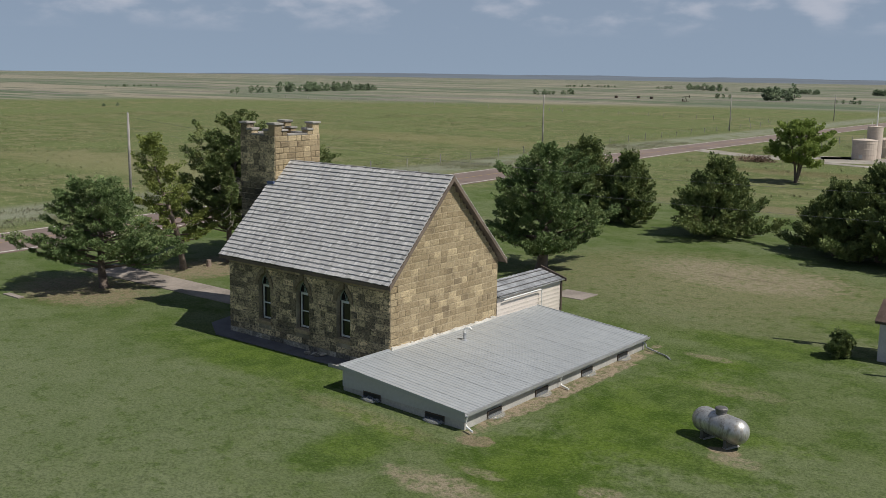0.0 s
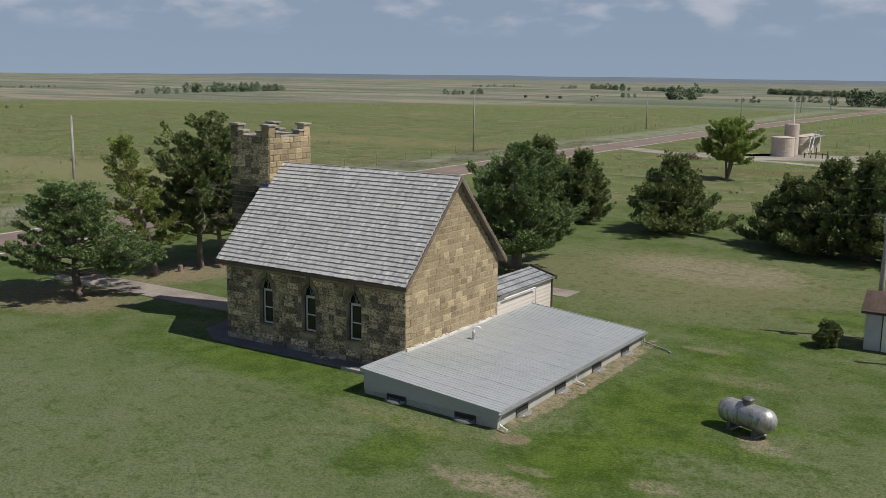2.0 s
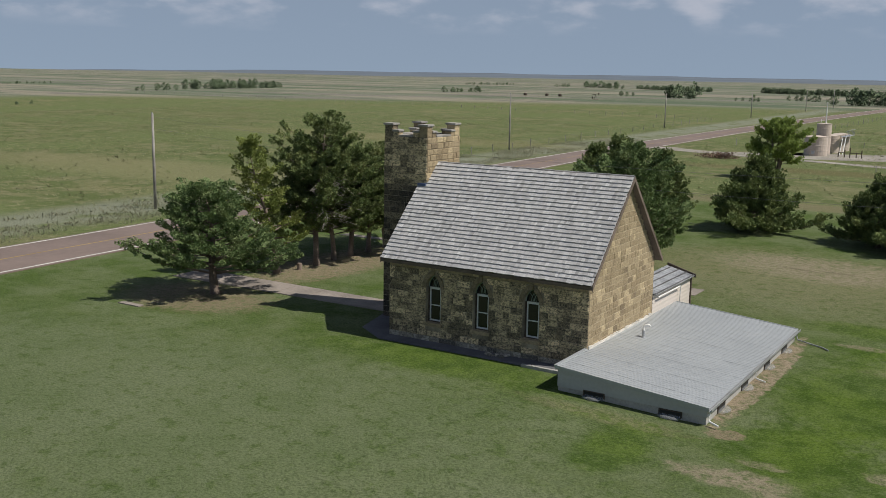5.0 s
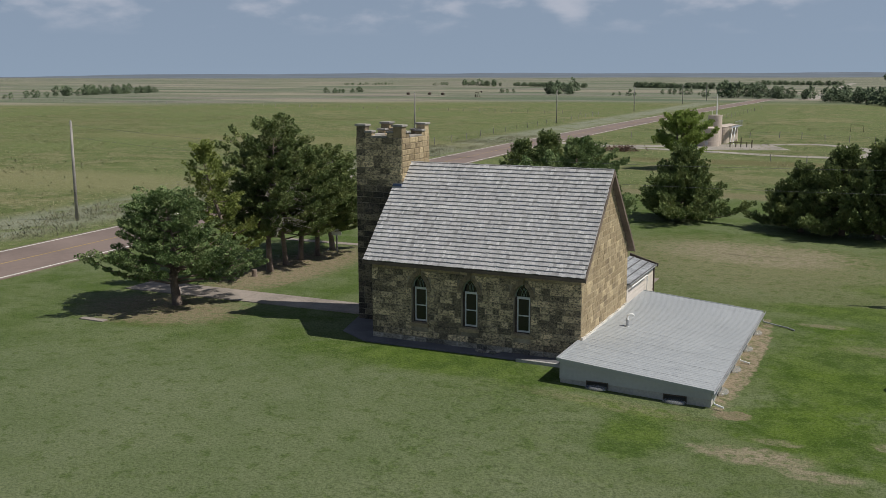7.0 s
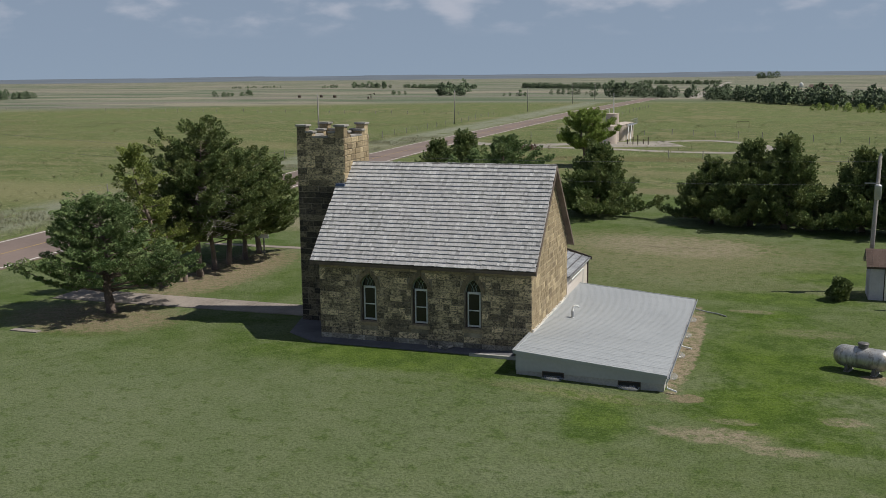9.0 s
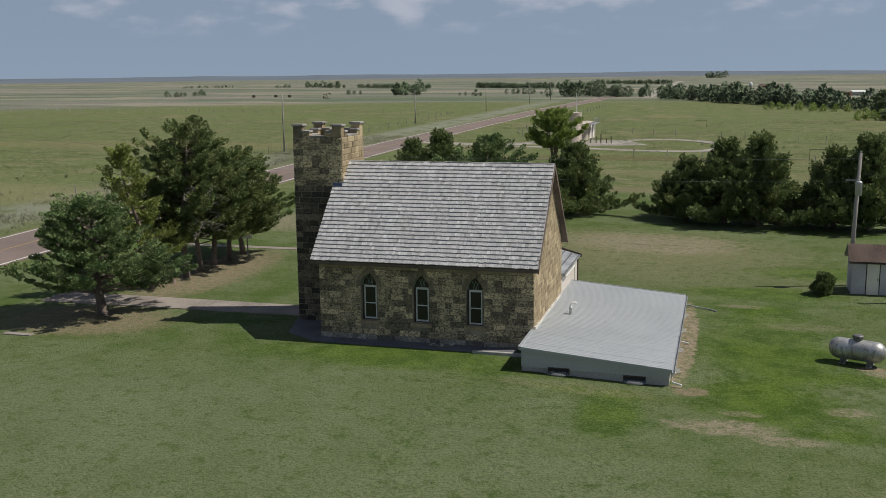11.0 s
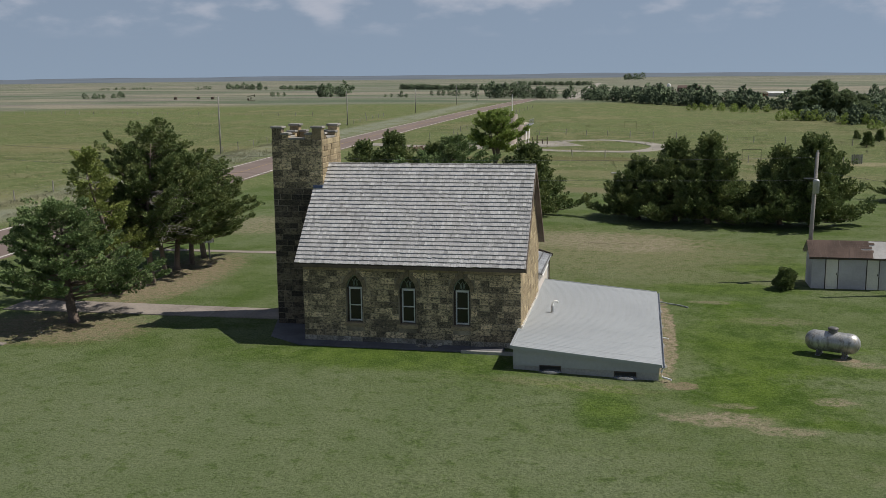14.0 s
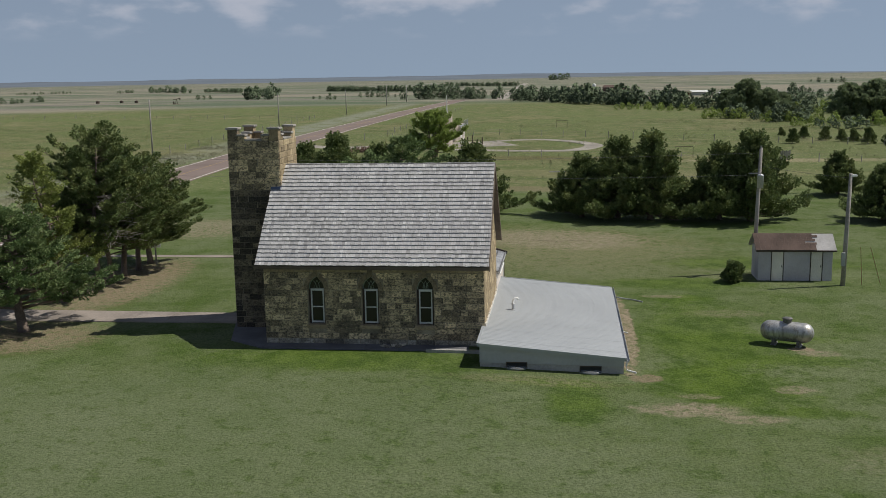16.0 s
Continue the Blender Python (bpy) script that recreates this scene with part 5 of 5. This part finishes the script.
js = at(tree("juniper_tree", "small round juniper bush out in the pasture", "tree", 61, 2.2, 1.15, 0.1, cone, M_JUNIPER_DARK, 0.06, 40, 0.5, 0.35, 0.2, 0.35, 30, group="pasture junipers", rag=0.5), 42.0, 131.0)
for x, y, s in ((46.5, 143, 0.3), (49.0, 138, 0.32), (51.0, 135, 0.28), (52.5, 133, 0.3), (53.5, 128, 0.36), (57, 128, 0.35), (44, 150, 0.22)):
    copy_thing(js, pose(x, y, 0, 0, 0, x * 40) @ Matrix.Scale(s * 3.0, 4))


rr = random.Random(5)
for k in range(34):
    bm = bmesh.new()
    a = rr.uniform(-1.4, 0.5)
    z = rr.uniform(2.6, 5.6)
    p = Vector((0.25, 0.2, z))
    L = rr.uniform(1.6, 3.3)
    q = p + Vector((math.cos(a) * L, math.sin(a) * L, rr.uniform(-0.3, 0.5)))
    tube(bm, [p, p.lerp(q, 0.5) + Vector((0, 0, 0.2)), q], [0.03, 0.02, 0.008], 4, cap=False)
    for _ in range(4):
        o = p.lerp(q, rr.uniform(0.4, 0.95))
        tube(bm, [o, o + Vector((rr.uniform(-0.4, 0.6), rr.uniform(-0.6, 0.4), rr.uniform(-0.4, 0.3)))], [0.014, 0.005], 4, cap=False)
    part("dead_branch", bm, M_BARK_GREY, tc, "bare grey dead branch")

# ---- pasture: gravel, oil tanks, fences ----


def flat_band(points, half, z=0.03):
    """A flat strip of ground along points, with a little thickness."""
    bm = bmesh.new()
    rows = []
    for i, (x, y) in enumerate(points):
        a, b = Vector(points[max(0, i - 1)]), Vector(points[min(len(points) - 1, i + 1)])
        d = (b - a).normalized()
        n = Vector((-d.y, d.x))
        w = half * (1 + 0.18 * noise.noise(Vector((x * 0.3, y * 0.3, 1.0))))
        zz = rise(x, y) + z
        rows.append([bm.verts.new((x + n.x * w * k, y + n.y * w * k, zz + dz)) for k, dz in ((1, -0.1), (0.96, 0), (-0.96, 0), (-1, -0.1))])
    for a, b in zip(rows, rows[1:]):
        for k in range(3):
            bm.faces.new((a[k], b[k], b[k + 1], a[k + 1]))
    bmesh.ops.recalc_face_normals(bm, faces=bm.faces[:])
    return bm


def curve_through(points, n=6):
    """Points smoothed by a Catmull-Rom curve."""
    out = []
    p = [Vector(q) for q in points]
    for i in range(len(p) - 1):
        a, b, c, d = p[max(0, i - 1)], p[i], p[i + 1], p[min(len(p) - 1, i + 2)]
        for k in range(n):
            t = k / n
            out.append(0.5 * (2 * b + (c - a) * t + (2 * a - 5 * b + 4 * c - d) * t * t + (3 * b - a - 3 * c + d) * t ** 3))
    return [tuple(v) for v in out + [p[-1]]]


for pts, half, nm, lab, m in (
        ([(-45, 134), (-36, 129), (-28, 131), (-20, 137)], 2.6, "gravel_drive", "pale gravel drive from the road to the oil tanks", M_GRAVEL),
        ([(-24, 131), (-18, 133), (-12, 135), (-7, 137)], 6.5, "gravel_pad", "pale gravel pad under the oil tanks", M_GRAVEL),
        ([(-10, 142), (-2, 146), (5, 140), (8.5, 130), (5, 120), (-3, 118), (-12, 121), (-22, 124), (-32, 126)], 1.5, "gravel_track", "pale gravel track looping through the pasture", M_GRAVEL),
        ([(-30, 455), (-33, 640), (-40, 900), (-55, 1500)], 3.4, "dirt_road", "pale dirt road running to the horizon", M_GRAVEL)):
    tagged(part(nm, flat_band(curve_through(pts), half), m, None, lab), category="road", kind="structure")


def oil_tank(x, y, r, h, roof=0.25, label="beige steel oil storage tank on gravel"):
    t = thing("oil_tank", label, "tank", x, y, 0, group="oil tanks")
    part("shell", lathe([(r, -0.1), (r, h)], 28), M_TANKS, t, smooth=False)
    part("lid", lathe([(r * 1.02, h), (r * 1.02, h + 0.06), (r * 0.3, h + roof), (0.05, h + roof + 0.02)], 28), M_TANKS, t, "shallow conical steel lid")
    for k in range(3):
        z = h * (k + 1) / 3.5
        bm = bmesh.new()
        tube(bm, [(r * 1.005 * math.cos(a * math.tau / 28), r * 1.005 * math.sin(a * math.tau / 28), z) for a in range(29)], 0.025, 4, cap=False)
        part("hoop", bm, M_TANKS, t)
    part("hatch", boxes((-0.25, 0.25, -r - 0.04, -r + 0.1, 0.3, 0.9)), M_STEEL, t)
    return t


oil_tank(-18.7, 135.4, 1.85, 3.1)
tall = oil_tank(-18.4, 139.6, 1.2, 5.1, 0.15, "taller narrow beige steel tank with a vent mast")
bm = bmesh.new()
tube(bm, [(0.2, 0, 5.1), (0.2, 0, 6.2), (0.2, 0, 8.8)], [0.12, 0.1, 0.04], 8)
part("vent_mast", bm, M_WHITE, tall, "white vent mast")
bm = bmesh.new()
tube(bm, [(-0.6, 0, 5.1), (-0.6, 0, 5.9)], 0.06, 6)
part("vent_stub", bm, M_WHITE, tall)
for x, y, r, h in ((-18.0, 143.6, 1.45, 2.9), (-17.8, 147.4, 1.45, 2.9), (-17.6, 151.2, 1.45, 2.9)):
    oil_tank(x, y, r, h)
stairs = thing("tank_walkway", "rusty steel stair and walkway beside the oil tanks", "walkway", -16.2, 142.5, 0)
part("stringer", boxes((-0.05, 0.05, 0, 8.5, 2.85, 2.95), (0.75, 0.85, 0, 8.5, 2.85, 2.95)), M_STEEL, stairs)
part("deck", boxes((0.05, 0.75, 0, 8.5, 2.88, 2.92)), M_STEEL, stairs)
bm = bmesh.new()
for k in range(8):
    tube(bm, [(0.8, k * 1.2, 2.9), (0.8, k * 1.2, 3.9)], 0.03, 5)
tube(bm, [(0.8, 0, 3.9), (0.8, 8.5, 3.9)], 0.03, 5)
tube(bm, [(0.4, 0, 2.9), (0.6, -3.2, 0.0)], 0.06, 5)
tube(bm, [(0.9, 0, 2.9), (1.1, -3.2, 0.0)], 0.06, 5)
part("handrail", bm, M_STEEL, stairs)
heater = thing("pipe_stand", "dark steel pipe stand and valves on gravel", "pipework", -14.8, 134.0, 0)
for k in range(5):
    bm = bmesh.new()
    tube(bm, [(k * 0.9, 0.5 * (k % 2), -0.1), (k * 0.9, 0.5 * (k % 2), 0.9 + 0.8 * ((k * 7) % 3) / 2)], 0.09, 6)
    part("standpipe", bm, M_TRIM_DARK, heater)
bm = bmesh.new()
tube(bm, [(0, 0, 0.8), (3.6, 0, 0.8)], 0.06, 6)
part("header_pipe", bm, M_TRIM_DARK, heater)
brush = thing("brush_pile", "low reddish pile of dead brush by the drive", "brush pile", -29.5, 118, 0)
cl = [(rr.gauss(0, 1.6), rr.gauss(0, 0.9), abs(rr.gauss(0, 0.3)), 0.5) for _ in range(120)]
M_BRUSH = simple("dead_brush", (0.2, 0.13, 0.1), 0.95, vary=0.3)
o = new("twigs", leaf_mesh("twigs", cl, 8, np.random.default_rng(3), M_BRUSH, 0.12))
o.parent = brush


def fence(points, step, h=1.15, label="wire pasture fence on weathered posts"):
    f = thing("fence", label, "fence")
    pm = None
    for (x0, y0), (x1, y1) in zip(points, points[1:]):
        n = max(1, int(math.hypot(x1 - x0, y1 - y0) / step))
        for k in range(n):
            x, y = x0 + (x1 - x0) * k / n, y0 + (y1 - y0) * k / n
            if pm is None:
                bm = bmesh.new()
                tube(bm, [(0, 0, -0.2), (0, 0, h)], [0.07, 0.06], 6)
                p = part("post", bm, M_POLE, f)
                pm = p.data
            else:
                p = new("post", pm)
                p.parent = f
            p.matrix_basis = pose(x, y, rise(x, y), random.uniform(-4, 4), random.uniform(-4, 4), 0) @ Matrix.Scale(random.uniform(0.85, 1.15), 4)
    for z in (0.45, 0.8, 1.08):
        bm = bmesh.new()
        tube(bm, [(x, y, rise(x, y) + z) for x, y in points], 0.006, 4, cap=False)
        part("wire", bm, M_WIRE, f)


fence([(-420, 310), (-250, 287), (-140, 268), (-72, 252)], 6)
fence([(-72, 252), (-64, 120), (-58, 40)], 8)
fence([(-36, 150), (-10, 163), (25, 141), (60, 122), (95, 105)], 5)
fence([(-5, 108), (25, 99), (32, 97.5), (38, 96.5), (75, 90)], 5)
fence([(-34, 165), (-34, 250), (-34, 330)], 8)
gate = thing("plank_gate", "weathered grey plank gate panel in the fence line", "gate", 33.0, 97.3, 0)
gate.scale = (0.65, 0.65, 0.8)
for k in range(6):
    part("plank", soft_box(k * 0.36, k * 0.36 + 0.3, -0.03, 0.03, 0.05, 1.65 + 0.08 * (k % 2), 0.01), M_POLE, gate)
part("rail", boxes((-0.05, 2.2, 0.03, 0.08, 0.5, 0.62), (-0.05, 2.2, 0.03, 0.08, 1.2, 1.32)), M_POLE, gate)
for x, y in ((19.5, 104.0), (1.5, 190.0)):
    g = thing("pipe_gate", "dark pipe gate frame standing in pasture", "gate", x, y, 0)
    bm = bmesh.new()
    tube(bm, [(0, 0, -0.1), (0, 0, 1.5), (2.6, 0, 1.5), (2.6, 0, -0.1)], 0.05, 6)
    part("frame", bm, M_TRIM_DARK, g)
bench = thing("fallen_board", "pale fallen board lying in the grass", "board", 1.6, 82.0, 0.03)
part("board", soft_box(0, 3.0, -0.2, 0.2, 0, 0.12, 0.02), M_CONCRETE, bench)

slab = part("slab", soft_box(-25.9, -24.3, -3.3, -2.9, -0.1, 0.05, 0.01), M_PATH, pavement, "small pale concrete strip in the lawn")
stump = thing("tree_stump", "short cut stump among the juniper trees", "stump", -24.1, 9.6, 0)
stump.scale = (0.7, 0.7, 0.7)
part("wood", lathe([(0.3, -0.1), (0.24, 0.1), (0.22, 0.55), (0.2, 0.6)], 12), M_BARK, stump)

sign = thing("notice_board", "pale grey notice board on a post under the trees", "sign", -24.0, 19.4, 0, 20)
part("post", soft_box(-0.05, 0.05, 0.0, 0.1, -0.1, 1.2, 0.01), M_POLE, sign)
part("board", soft_box(-0.35, 0.35, -0.04, 0.0, 1.15, 2.1, 0.01), M_WHITE, sign, "blank pale board")

# ---- far woods, farmstead, pumpjack ----
WOODS = ((-433, 963, -363, 905, 7, 14), (-232, 572, -222, 567, 3, 3), (-356, 928, -253, 841, 4.0, 60), (-192, 549, -172, 537, 8.5, 6), (-141, 519, -123, 509, 3.4, 4),
         (-215, 864, -94, 753, 4.6, 110), (-121, 561, -98, 546, 3.4, 6), (-79, 495, -61, 485, 7.5, 7), (-134, 1078, -48, 1015, 4.2, 70), (-61, 485, -28, 465, 6.4, 13),
         (-22, 450, 6, 379, 6.2, 20), (6, 379, 40, 315, 7.2, 28), (40, 315, 56, 281, 5.6, 12), (43, 224, 51, 222, 3.6, 5), (52, 206, 62, 204, 4.2, 7), (55, 173, 69, 170, 2.6, 6),
         (-31, 1976, 0, 1891, 12, 8), (234, 933, 252, 897, 4.5, 8), (113, 469, 117, 465, 6, 2), (-431, 392, -462, 502, 5.6, 34), (-412, 349, -410, 356, 4.5, 3), (-415, 335, -414, 339, 3, 2),
         (-583, 367, -602, 420, 1.8, 12), (-330, 519, -333, 569, 3.8, 12), (-573, 950, -540, 1009, 2.8, 16), (-268, 159, -270, 168, 1.2, 3), (-457, 943, -453, 976, 3.6, 5),
         (60, 330, 95, 300, 5.0, 16), (62, 262, 76, 250, 4.5, 8), (90, 420, 130, 400, 4.0, 12))
SCRUB = ((38, 226, 52, 221, 2.6, 9), (50, 208, 64, 204, 3.0, 10), (54, 186, 74, 178, 2.8, 10), (60, 262, 84, 250, 3.4, 10), (20, 300, 44, 272, 2.4, 12))
wr = np.random.default_rng(77)


def belt(name, label, rows, material):
    """Rows of trees or brush (x0, y0, x1, y1, height, count) as one mass of foliage."""
    out = []
    for x0, y0, x1, y1, h, n in rows:
        n = int(n * 1.5)
        for k in range(n):
            t = (k + wr.uniform(0, 1)) / n
            cx, cy = x0 + (x1 - x0) * t + wr.normal() * h * 0.3, y0 + (y1 - y0) * t + wr.normal() * h * 0.8
            hh = h * wr.uniform(0.55, 1.15)
            base = rise(cx, cy)
            for _ in range(44):
                a, q = wr.uniform(0, math.tau), wr.uniform(0, 1)
                rad = hh * 0.46 * math.sin(math.pi * (0.15 + 0.8 * q)) * wr.uniform(0.4, 1.0)
                out.append((cx + math.cos(a) * rad, cy + math.sin(a) * rad, base + hh * (0.06 + 0.9 * q), hh * 0.13))
    ob = new(name, leaf_mesh(name, out, 6, wr, material, 0.5, 0.2))
    return tagged(ob, label, "trees", kind="stuff")


belt("far_woods", "far belts of grey-green trees and brush across the prairie", WOODS, M_WOODS)
belt("willow_scrub", "pale green scrub along the draw beyond the pasture", SCRUB, M_ELM)
cot = at(tree("cottonwood_tree", "large round dark green cottonwood tree beyond the pasture", "tree", 52, 9.0, 4.4, 1.2, oval, M_FAR_LEAF, 0.4, 90, 1.3, 0.5, 0.5, 0.45, 40, group="far cottonwoods", lift=0.5, gap=1.0), 53.0, 240.0)
for x, y, rz, s_ in ((58.5, 238, 100, 0.75), (70.5, 203, 200, 0.9), (76.0, 203, 40, 0.98), (81.5, 200, 300, 0.9), (50, 252, 20, 0.7), (64, 246, 170, 0.62), (57, 210, 250, 0.5), (87, 205, 10, 1.1)):
    copy_thing(cot, pose(x, y, 0, 0, 0, rz) @ Matrix.Scale(s_, 4))


def barn(x, y, w, d, h, rz, wall, roof_m, label):
    b = thing("farm_building", label, "building", x, y, rise(x, y), rz, group="farmstead")
    part("wall", boxes((-w / 2, w / 2, -d / 2, d / 2, -0.3, h)), wall, b)
    part("roof", prism([(-w / 2 - 0.3, h), (w / 2 + 0.3, h), (w / 2 + 0.3, h + 0.12), (0, h + w * 0.2), (-w / 2 - 0.3, h + 0.12)], -d / 2 - 0.3, d / 2 + 0.3), roof_m, b)
    part("door", boxes((-w * 0.2, w * 0.2, -d / 2 - 0.06, -d / 2 - 0.005, -0.1, h * 0.75)), M_TRIM_DARK, b)


barn(72, 486, 4.5, 9, 1.6, 78, M_CREAM, M_WHITE, "long low farm shed with a bright white roof")
barn(80.5, 454, 4, 7, 1.4, 80, M_CREAM, M_BARE_DECK, "low pale farm shed with a grey roof")
barn(63, 470, 4, 5, 1.7, 70, M_RED_IRON, M_BROWN, "small dark red farm barn")
barn(36, 640, 8, 14, 2.4, 75, M_BROWN, M_RUST, "dark brown distant farm barn")
silo = thing("silo", "pale domed silo among trees", "silo", 27, 802, 0, group="farmstead")
part("shell", lathe([(1.5, -0.2), (1.5, 2.2), (1.3, 3.0), (0.8, 3.5), (0.1, 3.7)], 18), M_WHITE, silo, smooth=True)
wind = thing("water_tower", "small white elevated tank above far trees", "tank", 30, 392, 0)
part("drum", lathe([(0.7, 3.6), (0.8, 3.8), (0.8, 5.2), (0.1, 5.6)], 14), M_WHITE, wind, smooth=True)
bm = bmesh.new()
for k in range(4):
    tube(bm, [(0.9 * math.cos(k * 1.57), 0.9 * math.sin(k * 1.57), -0.1), (0.5 * math.cos(k * 1.57), 0.5 * math.sin(k * 1.57), 3.7)], 0.06, 5)
part("legs", bm, M_WHITE, wind)
jack = thing("pumpjack", "dark oil pumpjack standing far out in pasture", "pumpjack", -197, 455, rise(-197, 455), 30)
jack.scale = (0.65, 0.65, 0.65)
part("base", boxes((-3, 3, -0.8, 0.8, -0.1, 0.3)), M_TRIM_DARK, jack)
bm = bmesh.new()
for sx in (-0.9, 0.9):
    tube(bm, [(sx, -0.6, 0.2), (0, 0, 4.0)], 0.12, 6)
    tube(bm, [(sx, 0.6, 0.2), (0, 0, 4.0)], 0.12, 6)
part("samson_post", bm, M_TRIM_DARK, jack)
bm = bmesh.new()
tube(bm, [(-2.8, 0, 3.6), (0, 0, 4.1), (2.6, 0, 4.7)], 0.22, 6)
part("walking_beam", bm, M_TRIM_DARK, jack)
part("horse_head", boxes((2.4, 3.1, -0.25, 0.25, 3.3, 5.2)), M_TRIM_DARK, jack)
part("counterweight", soft_box(-2.9, -1.8, -0.5, 0.5, 0.5, 2.2, 0.1), M_TRIM_DARK, jack)
for x, y in ((-262, 500), (-250, 505), (-238, 498)):
    b = thing("tank_battery", "small dark far tank on the prairie", "tank", x, y, rise(x, y))
    part("shell", lathe([(1.0, -0.1), (1.0, 1.3), (0.2, 1.5)], 14), M_TRIM_DARK, b)

# ---- grass ----


def grass(name, label, n, area, size, material, keep, slim=0.22, up=1.6, seed=9):
    rng = np.random.default_rng(seed)
    x0, x1, y0, y1 = area
    pts = []
    while len(pts) < n:
        x, y = rng.uniform(x0, x1), rng.uniform(y0, y1)
        if keep(x, y, rng):
            pts.append((x, y, rise(x, y) + 0.01, size * rng.uniform(0.5, 1.3)))
    o = new(name, leaf_mesh(name, pts, 3, rng, material, slim, up))
    return tagged(o, label, "grass", kind="stuff")


def verge(x, y, rng):
    mid = spline_x(ROAD_MID, y)
    return mid - 14 < x < mid - 4.6 and noise.noise(Vector((x * 0.25, y * 0.12, 9.0))) > rng.uniform(-0.4, 0.3)


grass("verge_grass", "rank pale grass along the road", 9500, (-66, -44, -20, 150), 0.26, M_VERGE, verge, 0.14, 0.9, 11)



def pasture_west(x, y, rng):
    return x < spline_x(ROAD_MID, y) - 13 and noise.noise(Vector((x * 0.09, y * 0.09, 4.0))) > rng.uniform(-0.5, 0.45)


def pasture_north(x, y, rng):
    return x > spline_x(ROAD_MID, y) + 8 and noise.noise(Vector((x * 0.09, y * 0.09, 7.0))) > rng.uniform(-0.4, 0.5)


M_WEED = Shader("pasture_weeds", (0.2, 0.22, 0.09), 0.95)
M_WEED.up = M_WEED.n("CombineXYZ")
M_WEED.up.inputs["Z"].default_value = 1.0
M_WEED.put(M_WEED.up.outputs[0], M_WEED.b.inputs["Normal"])
M_WEED.color(M_WEED.mix(M_WEED.chance(), M_WEED.mix(M_WEED.ramp(M_WEED.noise(0.07, 4), 0.42, 0.58), (0.12, 0.165, 0.055), (0.22, 0.215, 0.11)), (0.26, 0.26, 0.14)))
M_WEED = M_WEED.m
grass("pasture_weeds", "clumps of olive green weeds in open pasture", 20000, (-230, -54, -10, 210), 0.22, M_WEED, pasture_west, 0.3, 0.7, 21)
grass("pasture_weeds", "clumps of olive green weeds in open pasture", 9000, (-42, 90, 66, 220), 0.22, M_WEED, pasture_north, 0.3, 0.7, 22)

# ---- stonework, last ----
holes = [(c + LEN - W_HALF - 0.02, c + LEN + W_HALF + 0.02, W_Z0 - 0.16, W_SPRING) for c in WINS]
holes += [(c + LEN - W_HALF - 0.2, c + LEN + W_HALF + 0.2, W_SPRING, W_TOP - 0.18) for c in WINS]
holes += [(c + LEN - 0.28, c + LEN + 0.28, W_TOP - 0.18, W_TOP + 0.2) for c in WINS]
courses(south, M_PLINTH, (-LEN, 0, 0), (1, 0, 0), lambda z: (0.0, LEN), -0.02, 0.27, 0.29, (0.4, 0.95))
courses(south, M_STONE_OLD, (-LEN, 0, 0), (1, 0, 0), lambda z: (0.0, LEN), 0.27, 3.72, 0.287, (0.28, 0.64), M_FRIEZE, holes)
courses(east, M_STONE, (0, 0, 0), (0, 1, 0), gable_span, -0.02, 7.9, 0.285, (0.32, 0.66), proud=(0.006, 0.022))
# darker blocks on the tower's south face up to the roof line
courses(tower, M_STONE_DARK, (TX0, TY0, 0), (1, 0, 0), lambda z: (0.0, TW), -0.02, 6.94, 0.29, (0.34, 0.7))
courses(tower, M_STONE_OLD, (TX0, TY0, 0), (1, 0, 0), lambda z: (0.0, TW), 6.94, TTOP, 0.29, (0.34, 0.7))
courses(tower, M_STONE, (TX1, TY0, 0), (0, 1, 0), lambda z: (0.0, TD), 5.6, TTOP, 0.29, (0.3, 0.62))
bm = bmesh.new()
for k in range(60):
    y = 0.05 + k * 0.128
    box(bm, -0.01, 0.07, y, y + 0.127, 0.9, 1.0 + 0.09 * random.random())
part("cement_fillet", bm, M_CEMENT, east, "ragged white cement along the wall foot")
